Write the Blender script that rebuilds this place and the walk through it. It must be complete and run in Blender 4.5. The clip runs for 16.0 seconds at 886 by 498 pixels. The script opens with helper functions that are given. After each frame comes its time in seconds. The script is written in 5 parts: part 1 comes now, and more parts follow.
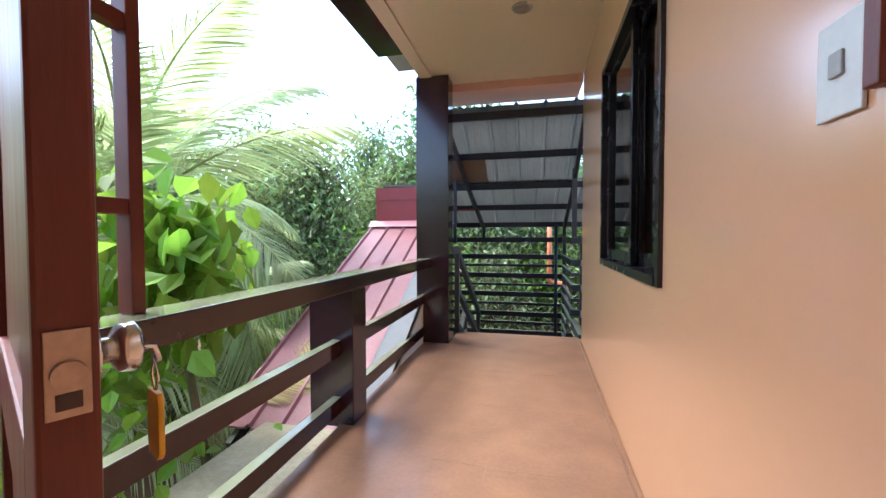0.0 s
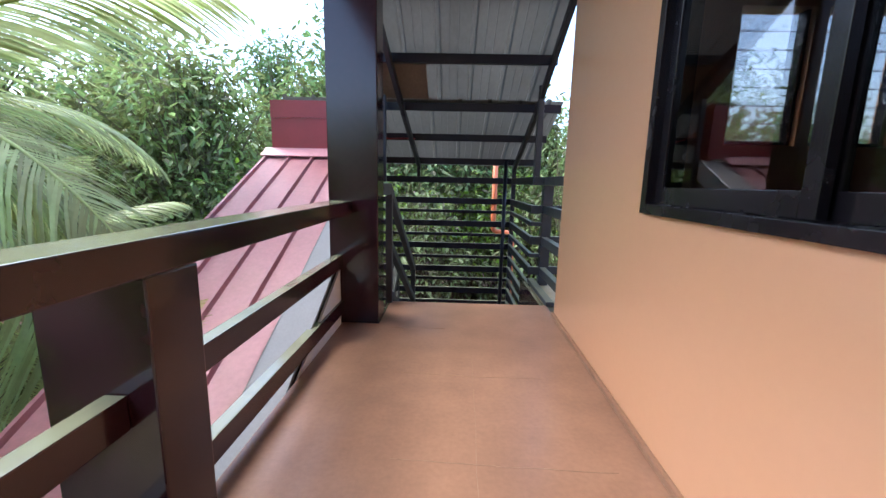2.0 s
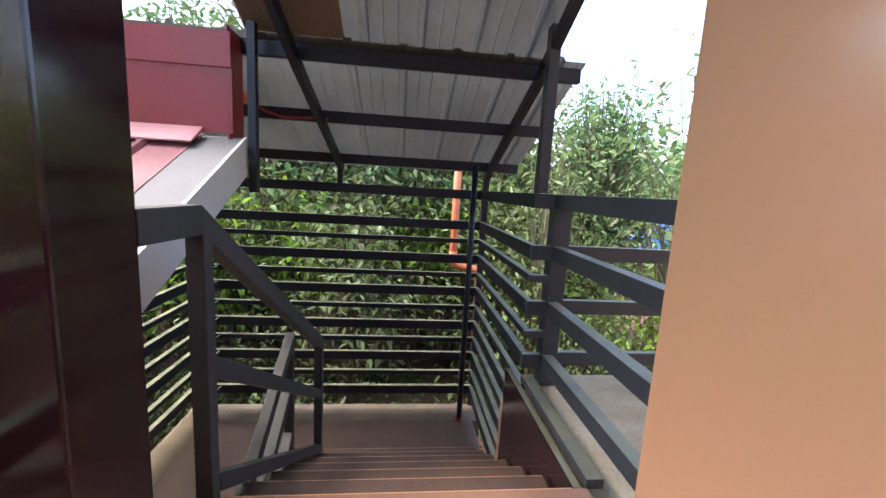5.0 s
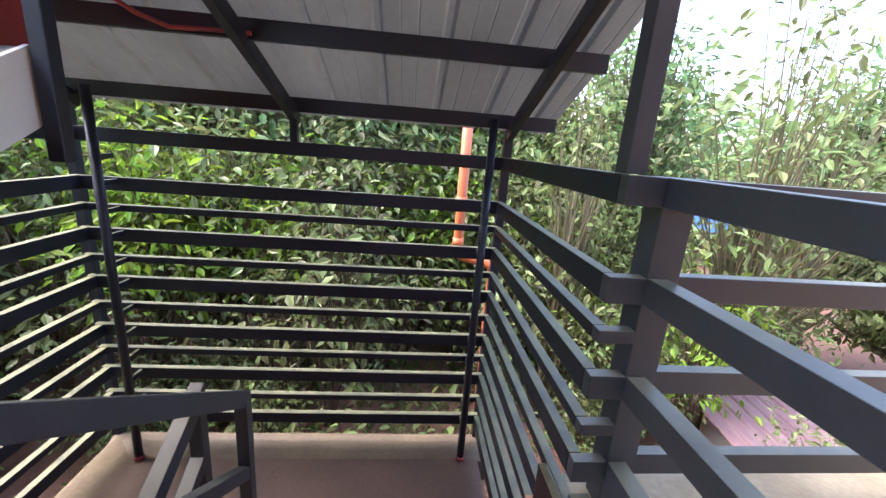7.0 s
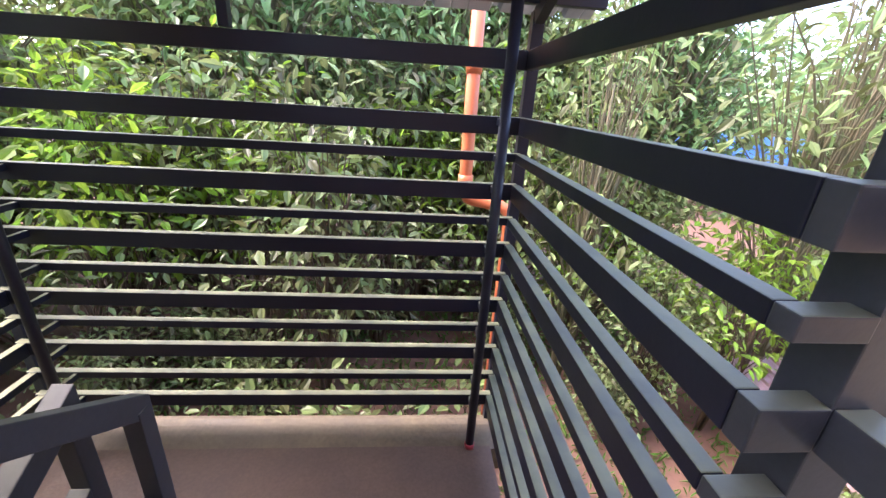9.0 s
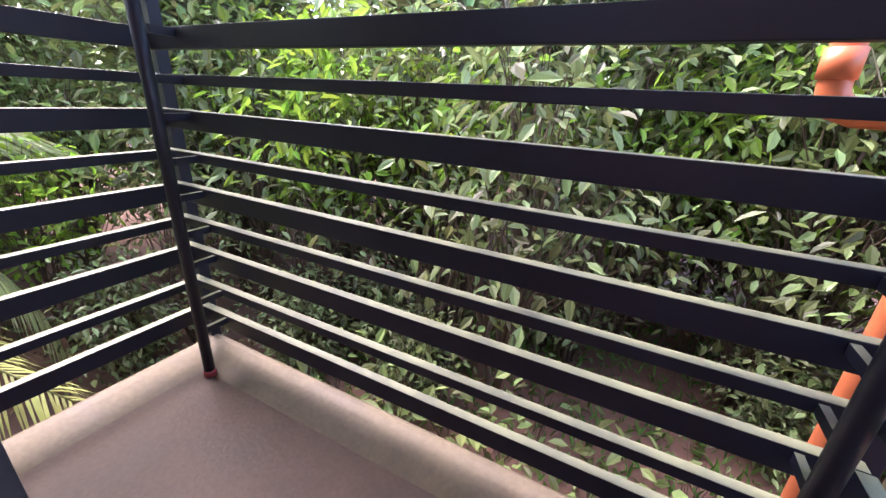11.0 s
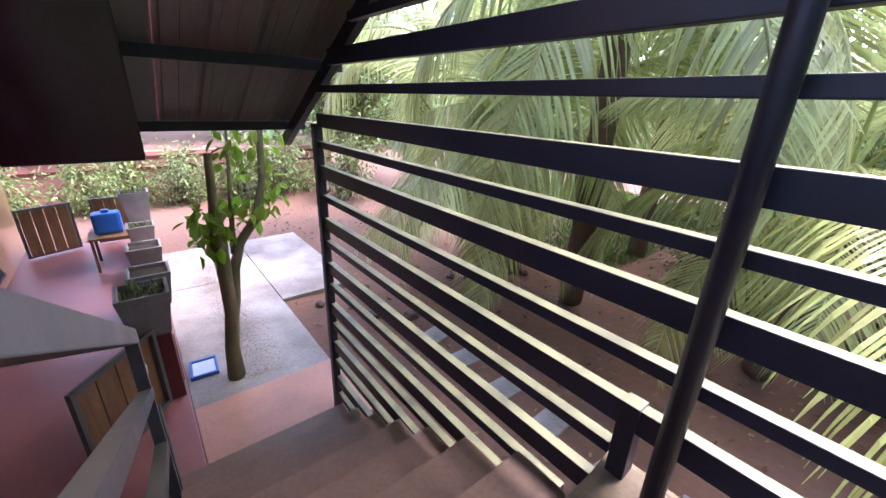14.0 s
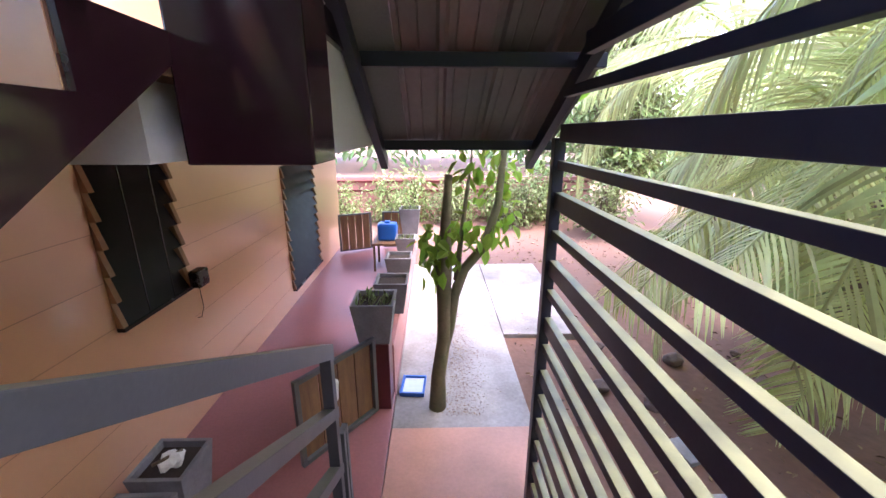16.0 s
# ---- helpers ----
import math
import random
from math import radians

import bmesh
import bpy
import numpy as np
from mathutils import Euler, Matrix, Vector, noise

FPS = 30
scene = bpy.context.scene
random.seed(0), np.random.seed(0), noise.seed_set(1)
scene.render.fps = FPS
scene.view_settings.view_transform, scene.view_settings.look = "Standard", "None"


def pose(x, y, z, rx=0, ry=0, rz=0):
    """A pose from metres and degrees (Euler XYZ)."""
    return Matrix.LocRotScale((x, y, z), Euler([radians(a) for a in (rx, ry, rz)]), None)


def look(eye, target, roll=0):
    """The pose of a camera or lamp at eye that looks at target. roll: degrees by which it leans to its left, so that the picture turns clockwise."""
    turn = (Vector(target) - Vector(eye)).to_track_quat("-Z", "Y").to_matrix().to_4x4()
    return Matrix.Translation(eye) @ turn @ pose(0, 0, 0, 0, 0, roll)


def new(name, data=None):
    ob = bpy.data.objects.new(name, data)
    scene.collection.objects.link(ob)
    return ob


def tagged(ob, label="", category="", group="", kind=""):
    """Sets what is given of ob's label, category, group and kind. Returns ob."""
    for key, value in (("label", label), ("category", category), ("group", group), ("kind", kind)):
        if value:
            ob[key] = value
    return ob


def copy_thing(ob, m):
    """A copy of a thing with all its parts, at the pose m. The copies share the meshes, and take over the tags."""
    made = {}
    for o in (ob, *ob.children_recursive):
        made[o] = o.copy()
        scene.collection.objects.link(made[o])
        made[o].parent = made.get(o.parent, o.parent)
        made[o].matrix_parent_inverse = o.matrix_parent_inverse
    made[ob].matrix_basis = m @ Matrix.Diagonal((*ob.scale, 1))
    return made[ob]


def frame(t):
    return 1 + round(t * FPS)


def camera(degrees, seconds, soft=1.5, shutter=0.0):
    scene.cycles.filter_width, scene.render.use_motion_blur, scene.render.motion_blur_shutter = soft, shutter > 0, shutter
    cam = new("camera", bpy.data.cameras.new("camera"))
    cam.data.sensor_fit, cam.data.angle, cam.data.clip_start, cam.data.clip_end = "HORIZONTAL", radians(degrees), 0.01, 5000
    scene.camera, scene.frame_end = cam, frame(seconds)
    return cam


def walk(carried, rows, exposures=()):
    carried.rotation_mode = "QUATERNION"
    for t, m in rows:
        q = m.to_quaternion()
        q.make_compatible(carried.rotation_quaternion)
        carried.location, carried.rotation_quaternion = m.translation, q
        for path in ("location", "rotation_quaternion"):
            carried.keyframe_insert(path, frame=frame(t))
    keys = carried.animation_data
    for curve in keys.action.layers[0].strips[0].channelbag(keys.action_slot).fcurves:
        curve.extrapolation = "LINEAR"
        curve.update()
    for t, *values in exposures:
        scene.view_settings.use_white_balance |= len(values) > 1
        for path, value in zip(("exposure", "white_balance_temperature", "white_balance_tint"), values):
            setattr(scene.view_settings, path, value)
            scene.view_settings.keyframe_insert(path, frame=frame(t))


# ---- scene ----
cam = camera(97.6, 16.0)
PATH = [
    (0, (1.035, 1.218, 1.245), (0.595, 3.168, 1.186), -0.1),
    (0.5, (0.918, 1.537, 1.224), (0.654, 3.516, 1.106), 0.7),
    (1, (0.862, 1.896, 1.183), (0.706, 3.881, 0.988), 1.1),
    (1.5, (0.782, 2.247, 1.149), (0.695, 4.225, 0.862), 0.8),
    (2, (0.689, 2.607, 1.161), (0.644, 4.578, 0.821), 1.3),
    (2.5, (0.696, 2.983, 1.168), (0.683, 4.953, 0.823), 2.6),
    (3, (0.741, 3.349, 1.165), (0.848, 5.32, 0.844), 3.7),
    (3.5, (0.73, 3.757, 1.195), (0.935, 5.722, 0.888), 3.5),
    (4, (0.725, 4.103, 1.183), (0.937, 6.066, 0.865), 3.4),
    (4.5, (0.753, 4.472, 1.204), (0.969, 6.438, 0.906), 3.2),
    (7, (0.947, 6.074, 1.285), (1.134, 8.000, 0.780), 4.4),
    (7.5, (1.034, 6.299, 1.255), (1.246, 8.174, 0.593), 4.2),
    (8, (1.062, 6.413, 1.244), (1.283, 8.246, 0.474), 4.3),
    (10.3, (0.986, 7.400, 0.476), (0.660, 9.282, -0.118), 1.6),
    (10.5, (0.974, 7.485, 0.423), (0.494, 9.336, -0.161), 1.8),
    (11, (0.951, 7.791, 0.290), (0.112, 9.454, -0.438), 2.9),
    (11.5, (0.911, 7.936, 0.191), (-0.170, 9.439, -0.566), 3.7),
    (12, (0.627, 8.110, -0.013), (-0.792, 9.427, -0.515), 5.1),
    (12.5, (0.385, 8.267, -0.042), (-1.476, 8.800, -0.548), 5.7),
    (13, (0.175, 8.305, -0.059), (-1.706, 7.901, -0.606), 4.7),
    (13.5, (-0.107, 8.085, -0.094), (-1.687, 7.063, -0.770), 3.6),
    (14, (-0.246, 7.812, -0.118), (-1.417, 6.355, -0.830), 2.0),
    (14.5, (-0.538, 7.671, -0.068), (-1.091, 5.859, -0.708), 1.3),
    (15, (-0.616, 7.489, -0.103), (-0.841, 5.598, -0.714), 1.3),
    (15.5, (-0.611, 7.303, -0.153), (-0.739, 5.403, -0.766), -0.2),
    (16, (-0.654, 7.141, -0.271), (-0.699, 5.227, -0.847), 0.1),
]
walk(cam, [(t, look(eye, target, roll)) for t, eye, target, roll in PATH], [(0, 0.80, 5600, 6), (0.6, 0.55, 5600, 8), (2, 0.57, 5700, 11), (3, 0.60, 5800, 15), (5, 0.68, 6300, 16), (8, 1.25, 6250, 25), (10.5, 1.35, 6400, 27), (11.5, 1.45, 5900, 30), (13, 1.5, 5800, 30), (14, 1.65, 5900, 28), (16, 2.15, 6000, 28)])

# ---- world and sun ----
world = bpy.data.worlds.new("overcast_sky")
scene.world = world
world.use_nodes = True
wn = world.node_tree.nodes
sky = wn.new("ShaderNodeTexSky")
sky.sky_type, sky.sun_disc = "NISHITA", False
sky.sun_elevation, sky.sun_rotation = radians(58), radians(-76)
sky.air_density, sky.dust_density = 1.0, 3.0
wn["Background"].inputs["Strength"].default_value = 0.54
world.node_tree.links.new(sky.outputs[0], wn["Background"].inputs["Color"])
sun = new("sun", bpy.data.lights.new("sun", "SUN"))
sun.data.energy, sun.data.angle, sun.data.color = 2.8, radians(30), (1.0, 0.96, 0.9)
sun.matrix_world = look((-21, 5, 35), (0, 0, 0))


# ---- materials ----
def mat(name, base, rough=0.6, var=0.15, scale=6.0, bump=0.1, fine=60.0, metal=0.0, tint=None, rand=0.0, spec=0.5, coat=0.0, stretch=(1, 1, 1), trans=0.0, lit_dust=None, rvar=0.12):
    """A surface with stains at a large scale and grain at a fine one. rand: change from piece to piece."""
    m = bpy.data.materials.new(name)
    m.use_nodes = True
    n, l = m.node_tree.nodes, m.node_tree.links
    b = n["Principled BSDF"]
    co = n.new("ShaderNodeTexCoord")
    mp = n.new("ShaderNodeMapping")
    mp.inputs["Scale"].default_value = stretch
    l.new(co.outputs["Object"], mp.inputs["Vector"])
    big, fin = n.new("ShaderNodeTexNoise"), n.new("ShaderNodeTexNoise")
    for t, s, d in ((big, scale, 5), (fin, fine, 3)):
        t.inputs["Scale"].default_value, t.inputs["Detail"].default_value = s, d
        l.new(mp.outputs[0], t.inputs["Vector"])
    ramp = n.new("ShaderNodeValToRGB")
    tint = tint or tuple(c * 0.6 for c in base)
    ramp.color_ramp.elements[0].position, ramp.color_ramp.elements[1].position = 0.22, 0.78
    ramp.color_ramp.elements[0].color = (*[c + (d - c) * min(1, var * 3) for c, d in zip(base, tint)], 1)
    ramp.color_ramp.elements[1].color = (*base, 1)
    l.new(big.outputs["Fac"], ramp.inputs["Fac"])
    hsv = n.new("ShaderNodeHueSaturation")
    l.new(ramp.outputs["Color"], hsv.inputs["Color"])
    val = n.new("ShaderNodeMapRange")
    val.inputs["To Min"].default_value, val.inputs["To Max"].default_value = 1 - var * 0.6, 1 + var * 0.6
    l.new(fin.outputs["Fac"], val.inputs["Value"])
    if rand:
        info, mul, rr = n.new("ShaderNodeObjectInfo"), n.new("ShaderNodeMath"), n.new("ShaderNodeMapRange")
        geo, add, fr = n.new("ShaderNodeNewGeometry"), n.new("ShaderNodeMath"), n.new("ShaderNodeMath")
        add.operation, fr.operation, mul.operation = "ADD", "FRACT", "MULTIPLY"
        l.new(info.outputs["Random"], add.inputs[0])
        l.new(geo.outputs["Random Per Island"], add.inputs[1])
        l.new(add.outputs[0], fr.inputs[0])
        rr.inputs["To Min"].default_value, rr.inputs["To Max"].default_value = 1 - rand, 1 + rand
        l.new(fr.outputs[0], rr.inputs["Value"])
        l.new(rr.outputs[0], mul.inputs[0])
        l.new(val.outputs[0], mul.inputs[1])
        l.new(mul.outputs[0], hsv.inputs["Value"])
        hh = n.new("ShaderNodeMapRange")
        hh.inputs["To Min"].default_value, hh.inputs["To Max"].default_value = 0.5 - rand * 0.06, 0.5 + rand * 0.06
        l.new(fr.outputs[0], hh.inputs["Value"])
        l.new(hh.outputs[0], hsv.inputs["Hue"])
    else:
        l.new(val.outputs[0], hsv.inputs["Value"])
    colour = hsv.outputs["Color"]
    if lit_dust:
        # pale dust and moss on upward faces, with skylight on the tops painted in
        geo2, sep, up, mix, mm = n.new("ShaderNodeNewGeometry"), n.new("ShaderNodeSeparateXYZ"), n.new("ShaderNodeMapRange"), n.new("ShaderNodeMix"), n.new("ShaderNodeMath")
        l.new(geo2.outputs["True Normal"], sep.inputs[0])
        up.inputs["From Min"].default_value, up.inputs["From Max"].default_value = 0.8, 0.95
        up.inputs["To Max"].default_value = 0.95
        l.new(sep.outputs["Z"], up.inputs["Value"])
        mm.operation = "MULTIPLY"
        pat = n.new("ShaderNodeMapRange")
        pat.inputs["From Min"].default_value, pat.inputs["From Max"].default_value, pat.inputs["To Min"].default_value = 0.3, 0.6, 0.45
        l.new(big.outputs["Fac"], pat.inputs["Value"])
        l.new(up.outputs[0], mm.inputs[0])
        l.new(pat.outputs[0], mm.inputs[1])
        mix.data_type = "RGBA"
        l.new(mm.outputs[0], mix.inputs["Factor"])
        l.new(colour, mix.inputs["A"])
        mix.inputs["B"].default_value = (*lit_dust, 1)
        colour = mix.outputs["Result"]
    l.new(colour, b.inputs["Base Color"])
    rg = n.new("ShaderNodeMapRange")
    rg.inputs["To Min"].default_value, rg.inputs["To Max"].default_value = max(0.02, rough - rvar), min(1, rough + rvar)
    l.new(big.outputs["Fac"], rg.inputs["Value"])
    l.new(rg.outputs[0], b.inputs["Roughness"])
    b.inputs["Metallic"].default_value = metal
    b.inputs["Specular IOR Level"].default_value = spec
    b.inputs["Coat Weight"].default_value = coat
    b.inputs["Coat Roughness"].default_value = 0.15
    if bump:
        bp = n.new("ShaderNodeBump")
        bp.inputs["Strength"].default_value, bp.inputs["Distance"].default_value = bump, 0.01
        l.new(fin.outputs["Fac"], bp.inputs["Height"])
        l.new(bp.outputs[0], b.inputs["Normal"])
    if trans:
        tr, mx = n.new("ShaderNodeBsdfTranslucent"), n.new("ShaderNodeMixShader")
        l.new(hsv.outputs["Color"], tr.inputs["Color"])
        mx.inputs["Fac"].default_value = trans
        l.new(b.outputs[0], mx.inputs[1])
        l.new(tr.outputs[0], mx.inputs[2])
        l.new(mx.outputs[0], n["Material Output"].inputs["Surface"])
    return m


M_WALL = mat("orange_wall_paint", (0.70, 0.385, 0.21), 0.30, 0.035, 0.8, 0.03, 25, coat=1.0, rvar=0.03)
M_CEIL = mat("cream_ceiling_paint", (0.80, 0.68, 0.50), 0.35, 0.08, 1.5, 0.03, 30, coat=0.2)
M_PINK = mat("faded_pink_board", (0.78, 0.45, 0.38), 0.5, 0.12, 2.0, 0.05)
M_FLOOR = mat("waxed_red_cement", (0.36, 0.20, 0.12), 0.30, 0.28, 3.6, 0.02, 40, tint=(0.21, 0.115, 0.07), rvar=0.01, coat=0.1)
# one worn cement in two tones: shaded landing, brighter lit lower steps, both in colour
M_LAND = mat("worn_shaded_cement", (0.13, 0.08, 0.053), 0.6, 0.45, 3.0, 0.2, 45, tint=(0.08, 0.05, 0.036))
M_STEP = mat("worn_lit_cement", (0.23, 0.145, 0.105), 0.6, 0.4, 3.0, 0.15, 45, tint=(0.15, 0.095, 0.07))
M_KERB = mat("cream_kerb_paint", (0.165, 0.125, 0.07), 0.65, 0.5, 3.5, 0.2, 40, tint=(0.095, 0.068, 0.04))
M_LEDGE = mat("cream_stained_cement", (0.50, 0.43, 0.28), 0.75, 0.4, 3.0, 0.25, 40, tint=(0.30, 0.24, 0.13))
# rail and slat tops: moss dust colour, also lightened to read as skylit
M_BROWN = mat("glossy_brown_paint", (0.034, 0.012, 0.017), 0.14, 0.2, 2.5, 0.04, 20, coat=0.1, rvar=0.05, lit_dust=(0.20, 0.21, 0.13))
M_STEEL = mat("dark_painted_steel", (0.012, 0.014, 0.030), 0.45, 0.25, 5, 0.04, 60, spec=0.5, lit_dust=(0.215, 0.22, 0.115))
# lighter grey steel; on slat ends its colour holds the skylight they catch
M_RAIL = mat("grey_and_sky_lit_steel", (0.060, 0.065, 0.078), 0.4, 0.25, 5, 0.05, 60, lit_dust=(0.20, 0.21, 0.14))
M_ROOFU = mat("galvanised_sheet", (0.30, 0.30, 0.28), 0.42, 0.22, 2.0, 0.05, 30, metal=0.35, stretch=(1, 0.3, 1))
M_ROOFP = mat("faded_red_roof_paint", (0.58, 0.27, 0.29), 0.42, 0.25, 2.0, 0.06, 30, tint=(0.45, 0.16, 0.17))
M_RED = mat("red_flashing_paint", (0.36, 0.045, 0.055), 0.35, 0.2, 2.5, 0.05)
M_GREY = mat("grey_fascia_board", (0.45, 0.45, 0.43), 0.6, 0.2, 2.0, 0.05)
M_BLACK = mat("black_aluminium", (0.012, 0.010, 0.012), 0.25, 0.15, 8, 0.02)
M_WOOD = mat("varnished_mahogany", (0.17, 0.030, 0.017), 0.45, 0.35, 4, 0.06, 40, tint=(0.10, 0.016, 0.010), coat=0.05, stretch=(6, 6, 0.6))
M_ORANGE = mat("orange_pvc", (0.80, 0.22, 0.09), 0.35, 0.12, 4, 0.03)
M_CONC = mat("pale_concrete", (0.42, 0.395, 0.38), 0.8, 0.5, 1.5, 0.25, 30, tint=(0.13, 0.11, 0.10))
M_PORCH = mat("red_porch_cement", (0.30, 0.12, 0.11), 0.4, 0.25, 1.8, 0.06, 40, tint=(0.21, 0.085, 0.085))
M_APRON = mat("pink_cement", (0.52, 0.27, 0.20), 0.6, 0.25, 2.2, 0.1, 40)
M_SOIL = mat("red_soil", (0.17, 0.085, 0.055), 0.95, 0.4, 0.9, 0.6, 12, tint=(0.12, 0.065, 0.045))
M_GRASS = mat("grass_blades", (0.12, 0.24, 0.035), 0.6, 0.3, 2, 0, 30, rand=0.4, trans=0.3)
M_WHITE = mat("white_paint", (0.75, 0.75, 0.72), 0.5, 0.1, 3, 0.04)


# ---- building blocks ----
def box(bm, x0, x1, y0, y1, z0, z1):
    v = [bm.verts.new((x, y, z)) for x in (x0, x1) for y in (y0, y1) for z in (z0, z1)]
    for a in ((0, 1, 3, 2), (4, 6, 7, 5), (0, 4, 5, 1), (2, 3, 7, 6), (0, 2, 6, 4), (1, 5, 7, 3)):
        bm.faces.new([v[i] for i in a])


def beam(bm, p, q, w, h, upright=False):
    """A bar from p to q: w across, h high, its ends upright if asked."""
    p, q = Vector(p), Vector(q)
    d = (q - p).normalized()
    side = d.cross(Vector((0, 0, 1)))
    side = side.normalized() if side.length > 1e-4 else Vector((1, 0, 0))
    up = Vector((0, 0, 1)) if upright else side.cross(d).normalized()
    c = [[bm.verts.new(e + side * a * w / 2 + up * b * h / 2) for a, b in ((-1, -1), (1, -1), (1, 1), (-1, 1))] for e in (p, q)]
    for i in range(4):
        j = (i + 1) % 4
        bm.faces.new((c[0][i], c[0][j], c[1][j], c[1][i]))
    bm.faces.new(c[0][::-1])
    bm.faces.new(c[1])


def tube(bm, pts, radii, n=10, cap=True):
    """A round bar along pts."""
    rings = []
    for i, p in enumerate(pts):
        p = Vector(p)
        d = (Vector(pts[min(i + 1, len(pts) - 1)]) - Vector(pts[max(i - 1, 0)])).normalized()
        s = d.cross(Vector((0.03, 1, 0.02)) if abs(d.y) < 0.9 else Vector((1, 0, 0))).normalized()
        u = s.cross(d)
        r = radii[i] if isinstance(radii, (list, tuple)) else radii
        rings.append([bm.verts.new(p + (s * math.cos(a) + u * math.sin(a)) * r) for a in [2 * math.pi * k / n for k in range(n)]])
    for a, b in zip(rings, rings[1:]):
        for k in range(n):
            f = bm.faces.new((a[k], a[(k + 1) % n], b[(k + 1) % n], b[k]))
            f.smooth = True
    if cap:
        bm.faces.new(rings[0][::-1])
        bm.faces.new(rings[-1])


def prism(bm, outline, axis, a, b):
    """A flat outline of (u, v) pushed along an axis from a to b: axis x takes (y, z), y takes (x, z), z takes (x, y)."""
    at = {"x": lambda u, v, w: (w, u, v), "y": lambda u, v, w: (u, w, v), "z": lambda u, v, w: (u, v, w)}[axis]
    lo = [bm.verts.new(at(u, v, a)) for u, v in outline]
    hi = [bm.verts.new(at(u, v, b)) for u, v in outline]
    bm.faces.new(lo)
    bm.faces.new(hi[::-1])
    for i in range(len(lo)):
        j = (i + 1) % len(lo)
        bm.faces.new((lo[i], lo[j], hi[j], hi[i]))


def part(name, bm, material, parent=None, label="", bevel=0.0):
    """Links a bmesh as one mesh object, under a thing if given."""
    bmesh.ops.recalc_face_normals(bm, faces=bm.faces)
    if bevel:
        sharp = [e for e in bm.edges if len(e.link_faces) == 2 and e.calc_face_angle(0) > 0.5]
        bmesh.ops.bevel(bm, geom=sharp, offset=bevel, segments=2, profile=0.6, affect="EDGES", clamp_overlap=True)
    me = bpy.data.meshes.new(name)
    bm.to_mesh(me)
    bm.free()
    me.materials.append(material)
    ob = new(name, me)
    if parent:
        ob.parent = parent
    if label:
        ob["label"] = label
    return ob


def boxpart(name, dims, material, parent=None, label="", bevel=0.0):
    bm = bmesh.new()
    box(bm, *dims)
    return part(name, bm, material, parent, label, bevel)


def thing(name, label, category, at=(0, 0, 0), group="", kind=""):
    ob = new(name)
    ob.location = at
    ob.empty_display_size = 0.1
    return tagged(ob, label, category, group, kind)


def setting(ob, label, category):
    return tagged(ob, label, category, kind="structure")


# ---- the setting ----
GROUND = -2.95
LAND = -1.34
PITCH = 0.191
RISE1, GO1 = -LAND / 7, 0.31
RISE2, GO2 = (LAND - GROUND) / 8, 0.33

bm = bmesh.new()
n = 60
grid = {}
for i in range(n + 1):
    for j in range(n + 1):
        u, v = (i / n - 0.5) * 2, (j / n - 0.5) * 2
        x, y = 30 * u + 370 * u ** 7 - 2, 30 * v + 370 * v ** 7 + 4
        near = -2.3 < x < 5 and -4 < y < 9
        z = GROUND - 0.06 + (0 if near else 0.10 * noise.noise((x * 0.5, y * 0.5, 0)) + 0.05 * noise.noise((x * 1.7, y * 1.7, 3)))
        grid[i, j] = bm.verts.new((x, y, z))
for i in range(n):
    for j in range(n):
        bm.faces.new((grid[i, j], grid[i + 1, j], grid[i + 1, j + 1], grid[i, j + 1])).smooth = True
setting(part("ground", bm, M_SOIL), "bare reddish soil of a shaded garden", "ground")

bm = bmesh.new()
prism(bm, [(-0.20, -2.2), (1.62, -2.2), (1.62, 6.26), (0.104, 6.26), (0.104, 5.648), (-0.20, 5.648)], "z", -0.12, 0.0)
floor = setting(part("floor", bm, M_FLOOR, bevel=0.005), "waxed reddish brown cement balcony floor with fine cracks", "floor")
setting(boxpart("floor_edge_beam", (-0.19, 0.18, -2.2, 5.648, -0.36, -0.123), M_BROWN, bevel=0.006), "deep glossy brown painted edge beam under balcony", "beam")

# upper house wall with its window opening
WY0, WY1, WZ0, WZ1 = 2.92, 4.46, 1.04, 2.52
CEIL = 3.13
bm = bmesh.new()
box(bm, 1.62, 1.80, -2.2, WY0, 0, CEIL)
box(bm, 1.62, 1.80, WY1, 5.96, 0, CEIL)
box(bm, 1.62, 1.80, WY0, WY1, 0, WZ0)
box(bm, 1.62, 1.80, WY0, WY1, WZ1, CEIL)
# this wall stands a little out of square with the balcony
SKEW = Matrix.Translation((1.62, 5.96, 0)) @ Matrix.Rotation(radians(-1.3), 4, "Z") @ Matrix.Translation((-1.62, -5.96, 0))
wall_east = part("wall_east", bm, M_WALL)
wall_east.matrix_basis = SKEW
setting(wall_east, "smooth glossy orange painted house wall", "wall")
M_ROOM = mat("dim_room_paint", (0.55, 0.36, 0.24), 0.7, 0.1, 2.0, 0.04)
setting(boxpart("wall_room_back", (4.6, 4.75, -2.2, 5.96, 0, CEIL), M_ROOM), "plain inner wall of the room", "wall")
bm = bmesh.new()
for x0, x1, z0, z1 in ((1.80, 2.80, 0, CEIL), (2.80, 4.06, 0, 1.50), (2.80, 4.06, 2.50, CEIL), (3.34, 3.44, 1.50, 2.50), (4.06, 4.60, 0, CEIL)):
    box(bm, x0, x1, 5.80, 5.96, z0, z1)
setting(part("wall_room_end", bm, M_WALL), "plain orange end wall of the house", "wall")
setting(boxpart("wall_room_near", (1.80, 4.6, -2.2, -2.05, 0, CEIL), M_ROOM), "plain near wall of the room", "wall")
setting(boxpart("floor_room", (1.80, 4.6, -2.05, 5.80, -0.14, -0.01), M_FLOOR), "brown cement floor of the room", "floor")
bm = bmesh.new()
